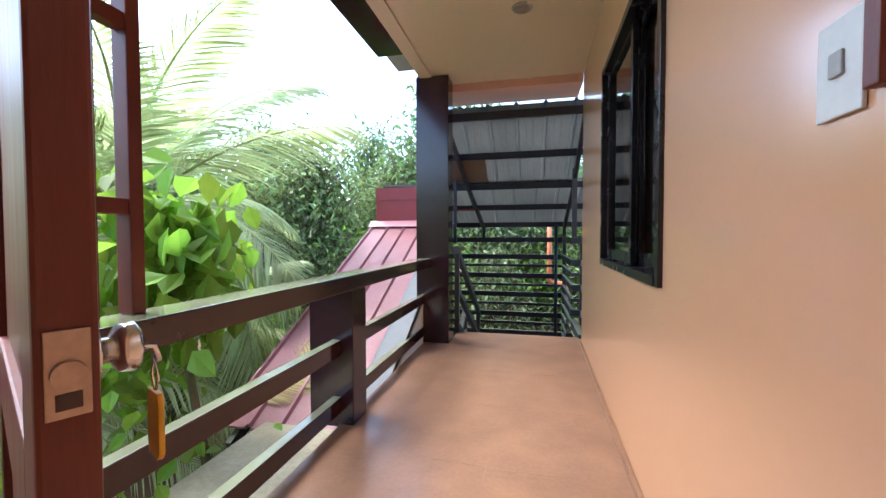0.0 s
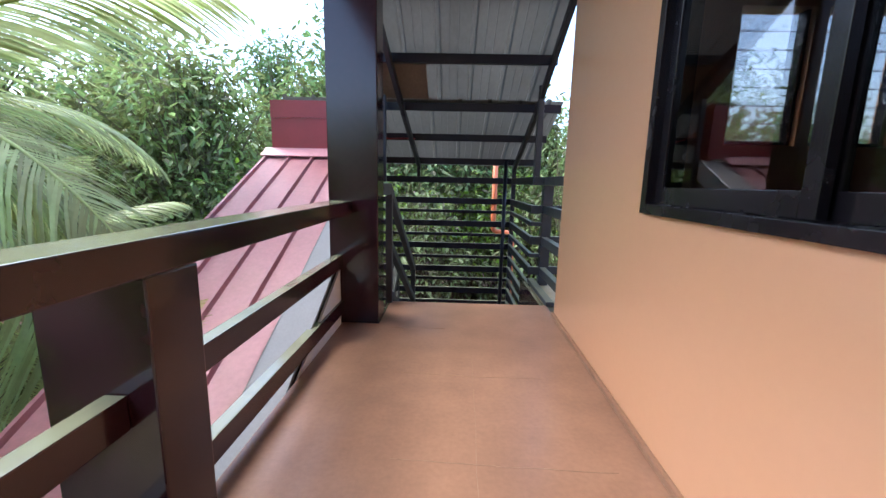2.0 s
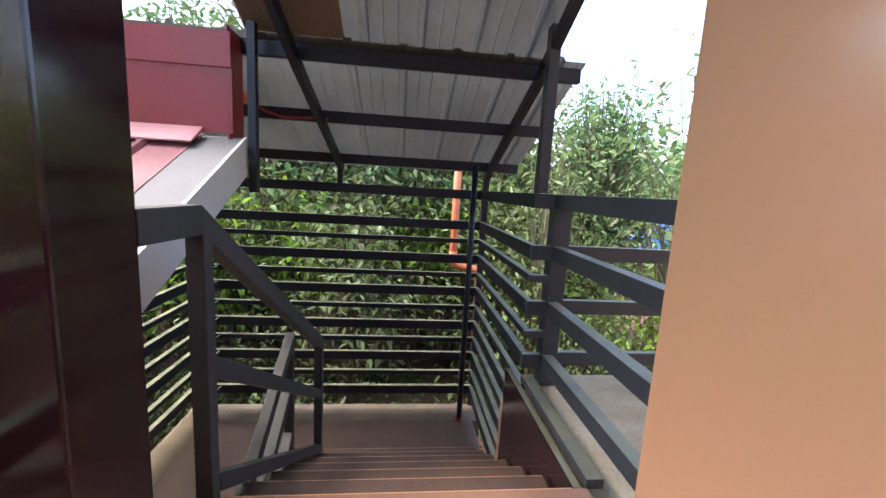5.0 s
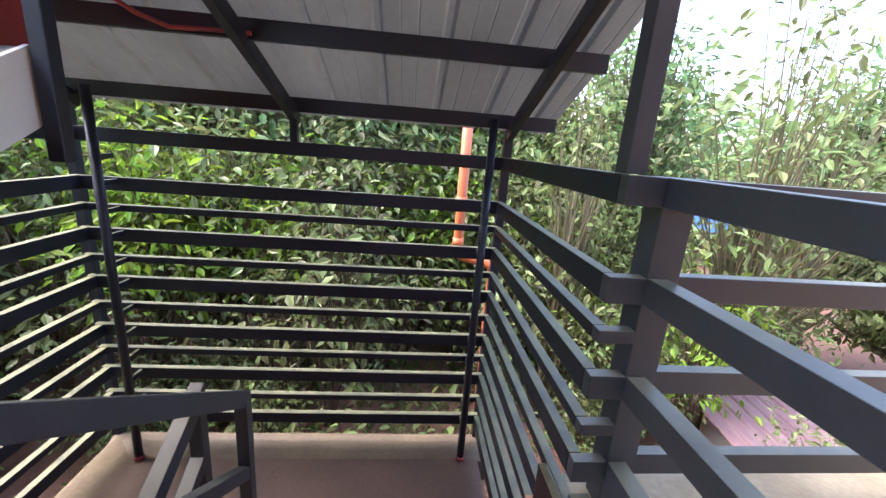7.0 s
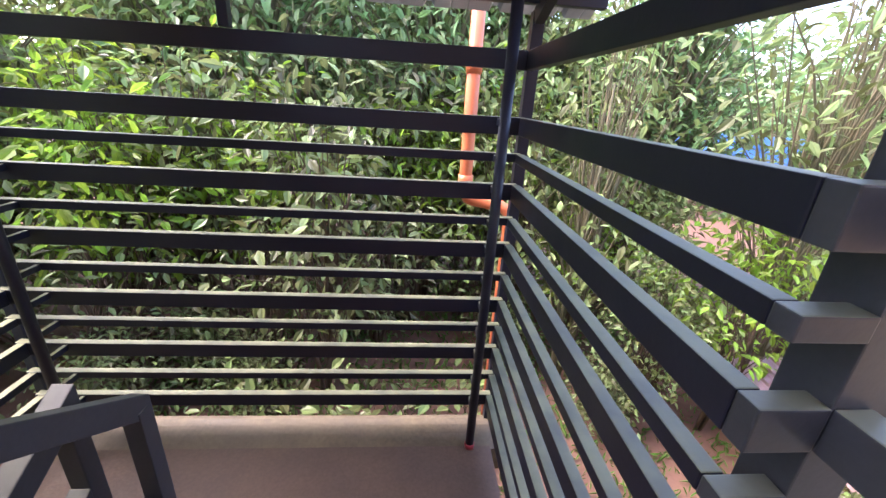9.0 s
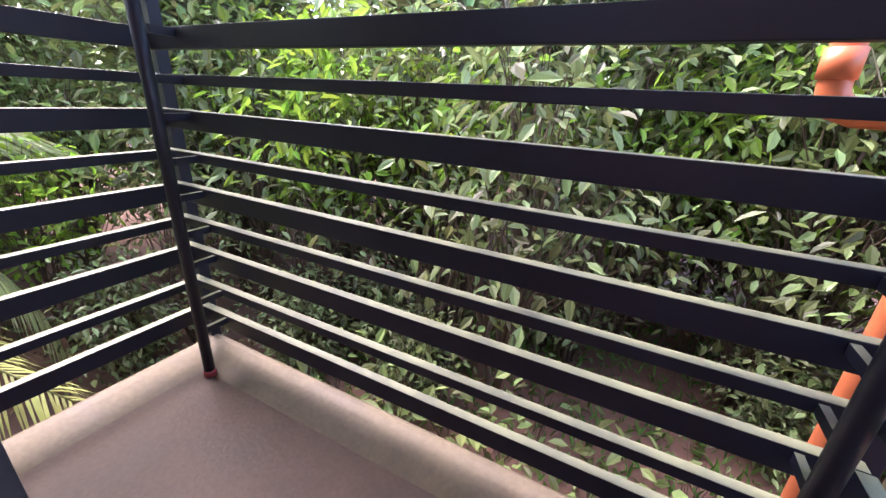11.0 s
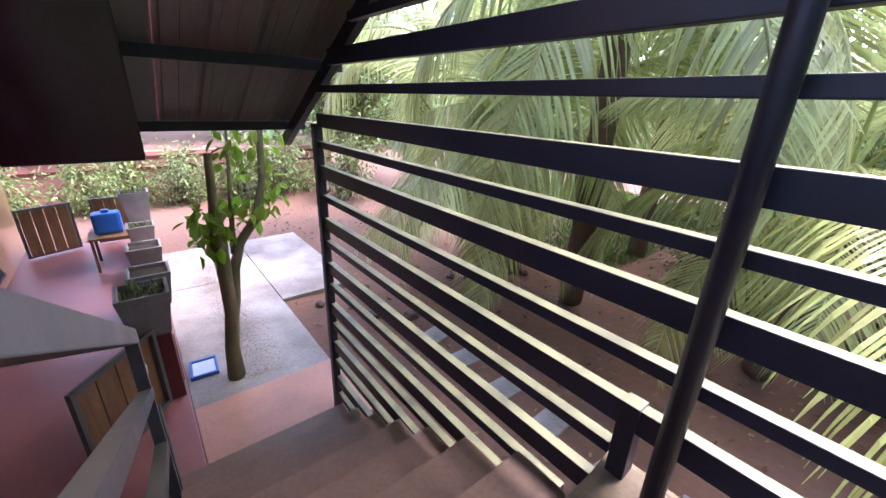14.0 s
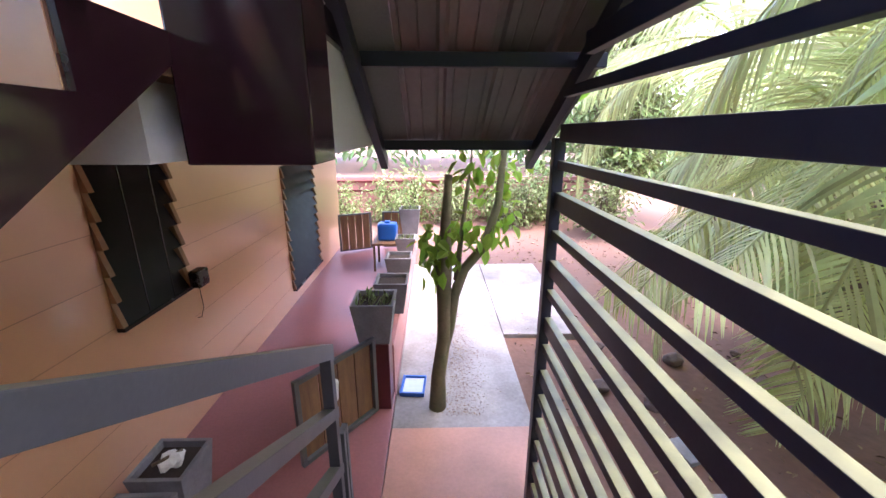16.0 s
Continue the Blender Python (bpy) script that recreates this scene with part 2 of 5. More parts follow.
for x0, x1, z0, z1 in ((-0.20, -0.02, 0, CEIL), (0.94, 1.62, 0, CEIL), (-0.02, 0.94, 2.08, CEIL)):
    box(bm, x0, x1, 0.80, 0.92, z0, z1)
setting(part("wall_south", bm, M_WALL), "orange painted wall with the balcony doorway", "wall")
setting(boxpart("wall_back", (-0.22, 1.62, -2.35, -2.2, 0, CEIL), M_WALL), "orange painted wall closing the room behind", "wall")
setting(boxpart("wall_side", (-0.32, -0.20, -2.2, 0.79, 0, CEIL), M_WALL), "orange painted side wall of the room behind", "wall")
bm = bmesh.new()
box(bm, -0.24, 4.75, -2.2, 5.97, CEIL, CEIL + 0.07)
box(bm, -0.24, -0.10, -2.2, 5.97, CEIL - 0.02, CEIL - 0.002)
box(bm, 1.0, 1.03, -2.2, 5.97, CEIL - 0.012, CEIL - 0.002)
setting(part("ceiling", bm, M_CEIL), "glossy cream painted plywood ceiling with edge strip", "ceiling")
setting(boxpart("eave_soffit", (-0.24, 1.62, 5.975, 6.5, CEIL - 0.09, CEIL + 0.05), M_PINK), "faded pink eave board above the stair head", "soffit")
setting(boxpart("eave_fascia", (-0.74, -0.42, -2.2, 5.6, CEIL + 0.25, CEIL + 0.45), M_BROWN, bevel=0.005), "dark brown painted eave fascia beam", "fascia")
bm = bmesh.new()
prism(bm, [(-0.80, -2.4), (4.9, -2.4), (4.9, 6.0), (1.7, 6.0), (1.7, 6.5), (-0.80, 6.5)], "z", CEIL + 0.46, CEIL + 0.52)
setting(part("roof_deck", bm, M_GREY), "grey house roof deck above the ceiling", "roof")
base = boxpart("baseboard", (1.594, 1.6185, -2.2, 5.955, 0.001, 0.035), M_FLOOR, bevel=0.006)
base.matrix_basis = SKEW
setting(base, "thin brown cement skirting along the wall", "baseboard")

# lower house wall with a louvred window and door
LX = 1.60
bm = bmesh.new()
for y0, y1, z0, z1 in ((4.62, 7.6, -2.95, -0.37), (1.35, 3.78, -2.95, -0.37), (-2.0, -0.2, -2.95, -0.37), (3.78, 4.62, -2.95, -1.62), (3.78, 4.62, -0.45, -0.37), (-0.2, 1.35, -0.75, -0.37), (-0.2, 1.35, -2.95, -2.7)):
    box(bm, LX, LX + 0.16, y0, y1, z0, z1)
wall_lower = setting(part("wall_lower", bm, M_WALL), "orange painted lower house wall with faint board joints", "wall")
M_JOINT = mat("filled_board_joint", (0.46, 0.24, 0.13), 0.6, 0.3, 5, 0.05)
for z in (-2.62, -2.28, -1.94, -1.60, -1.26, -0.92):
    for y0, y1 in ((4.63, 7.55), (1.36, 3.77)):
        boxpart("joint", (LX - 0.0015, LX + 0.002, y0, y1, z - 0.002, z + 0.002), M_JOINT, wall_lower)
setting(boxpart("wall_lower_end", (LX + 0.16, 4.7, -2.0, -1.85, -2.95, -0.37), M_WALL), "orange end wall of the lower house", "wall")
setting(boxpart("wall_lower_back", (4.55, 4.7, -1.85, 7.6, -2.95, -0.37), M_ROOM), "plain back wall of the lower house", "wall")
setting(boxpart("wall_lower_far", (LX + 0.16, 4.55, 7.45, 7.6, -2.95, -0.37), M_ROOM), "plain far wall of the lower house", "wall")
setting(boxpart("porch_ceiling", (0.19, 4.7, -2.2, 5.94, -0.365, -0.125), M_WHITE), "white painted porch ceiling", "ceiling")
setting(boxpart("porch_floor", (-0.24, LX, -2.0, 7.6, -3.1, GROUND + 0.03), M_PORCH, bevel=0.01), "dark red waxed cement porch floor", "floor")
setting(boxpart("terrace_slab", (1.66, 4.6, 5.965, 7.44, -0.20, -0.07), M_LEDGE, bevel=0.015), "cream mossy cement terrace ledge beside the stairs", "ledge")
setting(boxpart("terrace_edge", (1.57, 1.612, 6.265, 7.44, -1.05, -0.02), M_BROWN, bevel=0.006), "brown painted cement edge along the stairs", "ledge")
setting(boxpart("canopy_ledge", (-1.06, -0.225, -2.2, 3.93, -0.36, -0.24), M_LEDGE, bevel=0.02), "cream stained concrete ledge outside the balcony", "ledge")

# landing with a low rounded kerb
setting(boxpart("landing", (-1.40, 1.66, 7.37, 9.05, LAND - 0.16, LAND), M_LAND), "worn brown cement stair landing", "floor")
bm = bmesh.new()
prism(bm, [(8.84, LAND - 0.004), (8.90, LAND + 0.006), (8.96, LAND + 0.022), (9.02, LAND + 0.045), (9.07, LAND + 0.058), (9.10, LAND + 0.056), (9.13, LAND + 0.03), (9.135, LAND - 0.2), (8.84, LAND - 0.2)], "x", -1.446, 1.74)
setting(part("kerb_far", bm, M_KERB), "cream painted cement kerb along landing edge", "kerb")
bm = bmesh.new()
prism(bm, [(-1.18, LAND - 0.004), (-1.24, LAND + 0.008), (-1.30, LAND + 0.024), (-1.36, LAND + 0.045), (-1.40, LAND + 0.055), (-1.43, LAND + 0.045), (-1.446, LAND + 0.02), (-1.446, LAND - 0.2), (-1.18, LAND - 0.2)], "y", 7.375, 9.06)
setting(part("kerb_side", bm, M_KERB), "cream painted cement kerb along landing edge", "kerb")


def flight(name, x0, x1, ytop, ztop, n, rise, go, sense, label, riser_mat, thick=0.24, tread_mat=None):
    """A flight of n risers with a straight sloping soffit, going down along y."""
    st = thing(name, label, "stairs", kind="structure")
    s = rise / go
    for k in range(1, n):
        z, y = ztop - k * rise, ytop + sense * go * (k - 1)
        y2 = y + sense * go
        soff = lambda q: ztop - thick - s * abs(q - ytop)
        bm = bmesh.new()
        prism(bm, [(y, z), (y2, z), (y2, min(soff(y2), z - 0.05)), (y, min(soff(y), z - 0.05))], "x", x0, x1)
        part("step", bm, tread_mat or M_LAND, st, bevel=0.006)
    for k in range(1, n + 1):
        y, z = ytop + sense * go * (k - 1), ztop - k * rise
        a, b = sorted((y + sense * 0.001, y + sense * 0.005))
        boxpart("riser", (x0 + 0.002, x1 - 0.002, a, b, z + 0.003, z + rise - 0.004), riser_mat, st)
    return st


st1 = flight("stair_upper", 0.104, 1.555, 6.262, 0.0, 7, RISE1, GO1, 1, "upper flight of cement steps with orange painted risers", M_WALL, 0.295)
bm = bmesh.new()
outline = [(5.915, -0.002)]
for k in range(1, 7):
    outline += [(6.26 + GO1 * (k - 1), -RISE1 * (k - 1)), (6.26 + GO1 * (k - 1), -RISE1 * k)]
outline += [(6.26 + GO1 * 6, -RISE1 * 6), (6.26 + GO1 * 6, -1.43), (5.915, -0.085)]
prism(bm, outline, "x", 0.085, 0.101)
part("stringer", bm, M_BROWN, st1, "glossy dark brown painted stair side")
st2 = flight("stair_lower", -1.335, -0.07, 7.37, LAND, 8, RISE2, GO2, -1, "lower flight of worn brown cement steps", M_STEP, tread_mat=M_STEP)
setting(boxpart("apron", (-1.62, -0.245, 4.12, 5.10, -3.1, GROUND + 0.012), M_APRON, bevel=0.01), "pinkish cement apron at the foot of stairs", "pavement")
for x0, x1, y0, y1 in ((-1.60, -0.245, 1.2, 4.115), (-1.60, -0.245, -0.65, 1.19), (-2.75, -1.61, -0.65, 2.35)):
    setting(boxpart("concrete_yard", (x0, x1, y0, y1, -3.1, GROUND + 0.0), M_CONC, bevel=0.008), "pale weathered concrete yard slab with dark stains", "pavement")

# ---- big post and balcony railing ----
post = thing("balcony_post", "glossy dark brown square concrete post", "post")
boxpart("shaft", (-0.29, 0.10, 5.652, 5.912, -0.37, CEIL - 0.003), M_BROWN, post, bevel=0.008)

rail = thing("balcony_railing", "dark brown painted concrete balcony railing", "railing")
for y0 in (3.56, 1.0):
    boxpart("post", (-0.42, -0.102, y0, y0 + 0.21, -0.02, 0.898), M_BROWN, rail, bevel=0.006)
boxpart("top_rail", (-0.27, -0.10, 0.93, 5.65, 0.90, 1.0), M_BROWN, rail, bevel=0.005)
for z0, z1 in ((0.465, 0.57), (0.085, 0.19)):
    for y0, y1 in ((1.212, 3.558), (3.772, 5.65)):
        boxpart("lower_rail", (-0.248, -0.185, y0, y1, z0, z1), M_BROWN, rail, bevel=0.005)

# ---- slatted stair screens ----


def roof1(y):
    return 2.10 - (0.54 if y < 7.62 else 0.425) * (y - 7.62)


def roof2(y):
    return -0.40 + 0.53 * (y - 3.93)


SLAT_TOPS = (-1.008, -0.823, -0.599, -0.422, -0.227, -0.042, 0.168, 0.334, 0.539, 0.716, 0.912, 1.087, 1.246)


def slat_z(k):
    """Top and height of a slat, counted from the landing up; broad and narrow ones take turns."""
    return SLAT_TOPS[k - 1] if k >= 1 else SLAT_TOPS[0] + PITCH * (k - 1), (0.095 if k % 2 else 0.048)


def steel_box(name, dims, parent, material=None):
    return boxpart(name, dims, material or M_STEEL, parent, bevel=0.004)


far_screen = thing("slatted_screen", "dark painted steel slat screen on the landing edge", "screen", group="stair slat screens")
side_screen = thing("slatted_screen", "dark steel slat screen stepping down beside lower stairs", "screen", group="stair slat screens")
right_screen = thing("slatted_screen", "dark steel slat screen with slats turned to post", "screen", group="stair slat screens")
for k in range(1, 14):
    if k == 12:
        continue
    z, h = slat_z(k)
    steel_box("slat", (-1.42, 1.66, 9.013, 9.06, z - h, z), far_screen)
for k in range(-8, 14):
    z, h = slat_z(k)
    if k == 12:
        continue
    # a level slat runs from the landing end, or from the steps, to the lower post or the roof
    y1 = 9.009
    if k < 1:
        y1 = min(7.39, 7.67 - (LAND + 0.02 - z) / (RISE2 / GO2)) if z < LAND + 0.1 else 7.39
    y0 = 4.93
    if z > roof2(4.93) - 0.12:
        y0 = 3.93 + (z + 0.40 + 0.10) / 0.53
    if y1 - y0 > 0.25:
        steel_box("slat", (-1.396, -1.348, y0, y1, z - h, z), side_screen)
for x, y, z0, z1, own in ((-1.12, 8.86, LAND, 1.50, far_screen), (1.507, 8.86, LAND, 1.50, far_screen), (-1.265, 7.575, LAND, 1.45, side_screen)):
    bm = bmesh.new()
    tube(bm, [(x, y, z0), (x, y, z1)], 0.03, 16)
    pp = part("pipe_post", bm, M_STEEL, own)
    bm = bmesh.new()
    tube(bm, [(x, y, z0 + 0.001), (x, y, z0 + 0.035), (x, y, z0 + 0.04)], [0.036, 0.036, 0.031], 16)
    part("foot", bm, M_RED, own, "rusty red painted pipe foot")
    # short stubs tie each slat to the pipe
    for k in range(1, 13):
        z, h = slat_z(k)
        if own is far_screen:
            boxpart("bracket", (x - 0.012, x + 0.012, y + 0.025, 9.011, z - 0.045, z - 0.01), M_STEEL, own)
        else:
            boxpart("bracket", (-1.347, x - 0.025, y - 0.012, y + 0.012, z - 0.045, z - 0.01), M_STEEL, own)
for x, y, z0, z1, own in ((-1.43, 9.096, GROUND - 0.1, 1.44, far_screen), (1.675, 9.096, GROUND - 0.1, 1.44, far_screen), (-1.36, 4.89, GROUND - 0.05, -0.30, side_screen), (-1.37, 7.43, LAND - 0.3, -1.0, side_screen)):
    steel_box("square_post", (x - 0.032, x + 0.032, y - 0.032, y + 0.032, z0, z1), own)
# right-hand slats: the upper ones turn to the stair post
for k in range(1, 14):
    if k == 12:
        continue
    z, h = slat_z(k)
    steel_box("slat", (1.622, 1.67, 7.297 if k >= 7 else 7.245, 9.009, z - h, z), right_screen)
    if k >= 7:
        # same slat turned south: lighter material paints in the light on its end
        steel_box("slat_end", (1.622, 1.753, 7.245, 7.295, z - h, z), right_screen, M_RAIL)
steel_box("square_post", (1.755, 1.87, 7.25, 7.355, -0.06, 1.149), right_screen, M_RAIL)
steel_box("upright", (1.64, 1.71, 7.30, 7.375, 1.248, roof1(7.3)), right_screen, M_RAIL)
steel_box("sole_beam", (1.62, 1.70, 6.27, 7.24, -0.018, 0.03), right_screen, M_RAIL)

terrace_rail = thing("terrace_railing", "dark grey painted steel railing of the terrace", "railing")
for z in (1.246, 0.912, 0.539, 0.168):
    steel_box("cross_rail", (1.872 if z < 1 else 1.832, 4.6, 7.285, 7.335, z - 0.095, z), terrace_rail, M_RAIL)
    steel_box("side_rail", (1.757, 1.83, 5.962, 7.335 if z > 1 else 7.249, z - 0.095, z), terrace_rail, M_RAIL)
steel_box("post", (4.6, 4.7, 7.26, 7.36, -0.06, 1.25), terrace_rail, M_RAIL)

# handrails
SL1 = RISE1 / GO1
hand1 = thing("stair_handrail", "dark grey steel handrail of the upper stairs", "handrail", group="stair handrails")
steel_box("newel", (0.066, 0.126, 6.19, 6.25, 0.002, 1.06), hand1, M_RAIL)
steel_box("newel", (0.13, 0.192, 7.815, 7.878, LAND, -0.02), hand1, M_RAIL)
for a, b, w in (((0.096, 6.19, 1.09), (0.161, 7.88, -0.04), 0.10), ((0.096, 6.25, 0.55), (0.161, 7.815, -0.44), 0.08), ((0.096, 6.255, 0.07), (0.161, 7.815, -0.92), 0.08), ((0.072, 5.915, 1.09), (0.096, 6.19, 1.09), 0.10)):
    bm = bmesh.new()
    beam(bm, a, b, 0.06, w, upright=True)
    part("sloped_rail", bm, M_RAIL, hand1, bevel=0.004)
hand2 = thing("stair_handrail", "grey steel handrail of the lower stairs", "handrail", group="stair handrails")
steel_box("newel", (-0.10, -0.035, 7.815, 7.88, LAND, 0.01), hand2, M_RAIL)
steel_box("newel", (-0.062, 0.003, 5.14, 5.205, GROUND + 0.03, -1.49), hand2, M_RAIL)
for z in (0.0, -0.42, -0.85):
    bm = bmesh.new()
    beam(bm, (-0.067, 7.88 if z > -0.1 else 7.814, z if z > -0.1 else z + 0.036), (-0.03, 5.13, z - 0.545 * 2.75), 0.07, 0.10 if z > -0.3 else 0.08, upright=True)
    part("sloped_rail", bm, M_RAIL, hand2, bevel=0.004)

# ---- roofs over the stair ----
roof = thing("stair_roof", "corrugated galvanised roof on dark steel frame over stairs", "roof")


def sheet(bm, x0, x1, y0, y1, f, rib=0.028, pitch=0.36, minor=0.005):
    """A ribbed sheet along x, sloping along y by f."""
    xs, x = [], x0
    while x < x1 - 0.1:
        xs += [(x, 0), (x + 0.018, rib), (x + 0.045, rib), (x + 0.063, 0)]
        for q in ((0.15, 0.24) if minor else ()):
            xs += [(x + q - 0.006, 0), (x + q, minor), (x + q + 0.006, 0)]
        x += pitch
    xs = [p for p in xs if p[0] < x1] + [(x1, 0)]
    rows = [[bm.verts.new((u, y, f(y) + d + 0.004 * noise.noise((u * 2, y * 2, 1)))) for u, d in xs] for y in np.linspace(y0, y1, 9)]
    for r, s in zip(rows, rows[1:]):
        for a in range(len(xs) - 1):
            bm.faces.new((r[a], r[a + 1], s[a + 1], s[a]))
    bmesh.ops.solidify(bm, geom=list(bm.faces), thickness=0.003)


for x0, x1, y0, y1 in ((-0.26, 1.74, 6.20, 7.74), (-1.45, 2.0, 7.57, 9.22)):
    bm = bmesh.new()
    sheet(bm, x0, x1, y0, y1, lambda y: roof1(y) + (0.026 if y0 > 7 else 0.042))
    part("roof_sheet", bm, M_ROOFU, roof)
for y in (6.26, 6.95, 7.62, 8.30, 8.98):
    xa, xb = (-0.26, 1.74) if y < 7.5 else (-1.45, 1.98)
    bm = bmesh.new()
    box(bm, xa, xb, y - 0.025, y + 0.025, roof1(y) - 0.075, roof1(y) + 0.02)
    part("purlin", bm, M_STEEL, roof, bevel=0.003)
for xa, ya, xb, yb in ((-0.06, 6.25, 0.045, 7.62), (0.045, 7.621, 0.13, 9.02), (1.68, 6.25, 1.68, 7.62), (1.68, 7.621, 1.66, 9.02), (-1.30, 7.62, -1.30, 9.02)):
    bm = bmesh.new()
    beam(bm, (xa, ya, roof1(ya) - 0.10), (xb, yb, roof1(yb) - 0.10), 0.05, 0.085)
    part("rafter", bm, M_STEEL, roof, bevel=0.003)
bm = bmesh.new()
prism(bm, [(6.98, roof1(6.98) + 0.022), (7.56, roof1(7.56) + 0.022), (7.56, roof1(7.56) + 0.034), (6.98, roof1(6.98) + 0.034)], "x", -0.24, 0.36)
part("plywood_panel", bm, mat("weathered_plywood", (0.20, 0.15, 0.11), 0.7, 0.4, 3, 0.1, 40, stretch=(1, 0.3, 1)), roof, "brown weathered plywood panel")
steel_box("stub", (0.10, 0.15, 8.95, 9.0, 1.245, 1.43), roof)
steel_box("hanger", (-0.19, -0.14, 7.42, 7.47, 1.15, roof1(7.5)), roof)

roof_low = thing("lower_stair_roof", "faded pink ribbed metal roof over lower stairs", "roof")
RX0, RX1 = -1.58, -0.46
bm = bmesh.new()
sheet(bm, RX0, RX1, 3.98, 7.45, lambda y: roof2(y) + 0.028, 0.03, 0.28, 0)
part("roof_sheet", bm, M_ROOFP, roof_low, "faded pinkish red painted sheet")
bm = bmesh.new()
sheet(bm, RX0 + 0.01, RX1, 3.99, 7.44, lambda y: roof2(y) + 0.0, 0.02, 0.28)
part("sheet_underside", bm, M_ROOFU, roof_low, "bare grey metal underside")
for y in (4.10, 4.95, 5.8, 6.6, 7.35):
    steel_box("purlin", (RX0 + 0.03, -0.23, y - 0.025, y + 0.025, roof2(y) - 0.09, roof2(y) - 0.018), roof_low)
bm = bmesh.new()
beam(bm, ((RX1 - 0.218) / 2 + 0.001, 3.99, roof2(3.99) + 0.012), ((RX1 - 0.218) / 2 + 0.001, 7.44, roof2(7.44) + 0.012), -0.218 - RX1 - 0.004, 0.02)
part("edge_board", bm, mat("dull_grey_edge_board", (0.20, 0.20, 0.20), 0.7, 0.2, 2.0, 0.05), roof_low, "smooth grey edge board")
for x in (-1.42, -0.26):
    bm = bmesh.new()
    beam(bm, (x, 3.95, roof2(3.95) - 0.12), (x, 7.45, roof2(7.45) - 0.12), 0.055, 0.10)
    part("rafter", bm, M_STEEL, roof_low, bevel=0.003)
bm = bmesh.new()
prism(bm, [(4.3, -0.36), (5.64, -0.36), (5.64, roof2(5.64) - 0.05), (4.3, roof2(4.3) - 0.05)], "x", -0.222, -0.206)
part("gable_board", bm, M_WHITE, roof_low, "pale grey triangular closing board")
bm = bmesh.new()
prism(bm, [(5.92, roof2(5.92) - 0.20), (7.44, roof2(7.44) - 0.20), (7.44, roof2(7.44) + 0.03), (5.92, roof2(5.92) + 0.03)], "x", -0.218, -0.20)
part("gable_board", bm, M_WHITE, roof_low, "pale grey closing board")
flash = thing("roof_flashing", "red painted sheet flashing between the two roofs", "flashing")
for z0, z1, o in ((1.50, 1.90, 0.0), (1.88, 2.08, 0.012)):
    boxpart("panel", (-1.52, -0.27, 7.402 - o, 7.412 - o, z0, z1), M_RED, flash)
bm = bmesh.new()
prism(bm, [(7.25, roof2(7.25) + 0.062), (7.40, roof2(7.40) + 0.066), (7.40, roof2(7.40) + 0.09), (7.25, roof2(7.25) + 0.072)], "x", RX0 - 0.02, RX1 + 0.02)
part("apron_strip", bm, M_ROOFP, flash)
boxpart("end_panel", (-0.302, -0.29, 7.40, 7.62, 1.45, 2.12), M_RED, flash)

# ---- window in the upper wall: two sliding sashes ----
M_GLASS = bpy.data.materials.new("tinted_glass")
M_GLASS.use_nodes = True
gb = M_GLASS.node_tree.nodes["Principled BSDF"]
gb.inputs["Base Color"].default_value = (0.30, 0.28, 0.27, 1)
gb.inputs["Roughness"].default_value = 0.02
gb.inputs["Transmission Weight"].default_value = 1.0
gb.inputs["IOR"].default_value = 1.52
win = setting(thing("window_1", "black aluminium sliding window with dark tinted glass", "window"), "black aluminium sliding window with dark tinted glass", "window")
win.matrix_basis = SKEW
boxpart("window_frame", (1.60, 1.76, WY0, WY0 + 0.05, WZ0, WZ1), M_BLACK, win, bevel=0.003)
boxpart("window_frame", (1.60, 1.76, WY1 - 0.05, WY1, WZ0, WZ1), M_BLACK, win, bevel=0.003)
boxpart("window_frame", (1.60, 1.76, WY0 + 0.051, WY1 - 0.051, WZ1 - 0.05, WZ1), M_BLACK, win, bevel=0.003)
boxpart("window_sill", (1.595, 1.76, WY0 + 0.051, WY1 - 0.051, WZ0, WZ0 + 0.045), M_BLACK, win, bevel=0.003)
ym = 3.62
for y0, y1, x in ((WY0 + 0.051, ym + 0.03, 1.685), (ym - 0.03, WY1 - 0.051, 1.64)):
    sash = boxpart("sash", (x, x + 0.03, y0, y0 + 0.055, WZ0 + 0.046, WZ1 - 0.051), M_BLACK, win, bevel=0.003)
    boxpart("stile", (x, x + 0.03, y1 - 0.055, y1, WZ0 + 0.046, WZ1 - 0.051), M_BLACK, sash, bevel=0.003)
    boxpart("bottom_bar", (x, x + 0.03, y0 + 0.056, y1 - 0.056, WZ0 + 0.046, WZ0 + 0.12), M_BLACK, sash, bevel=0.003)
    boxpart("top_bar", (x, x + 0.03, y0 + 0.056, y1 - 0.056, WZ1 - 0.10, WZ1 - 0.051), M_BLACK, sash, bevel=0.003)
    pane = boxpart("pane", (x + 0.011, x + 0.017, y0 + 0.05, y1 - 0.05, WZ0 + 0.11, WZ1 - 0.09), M_GLASS, sash)

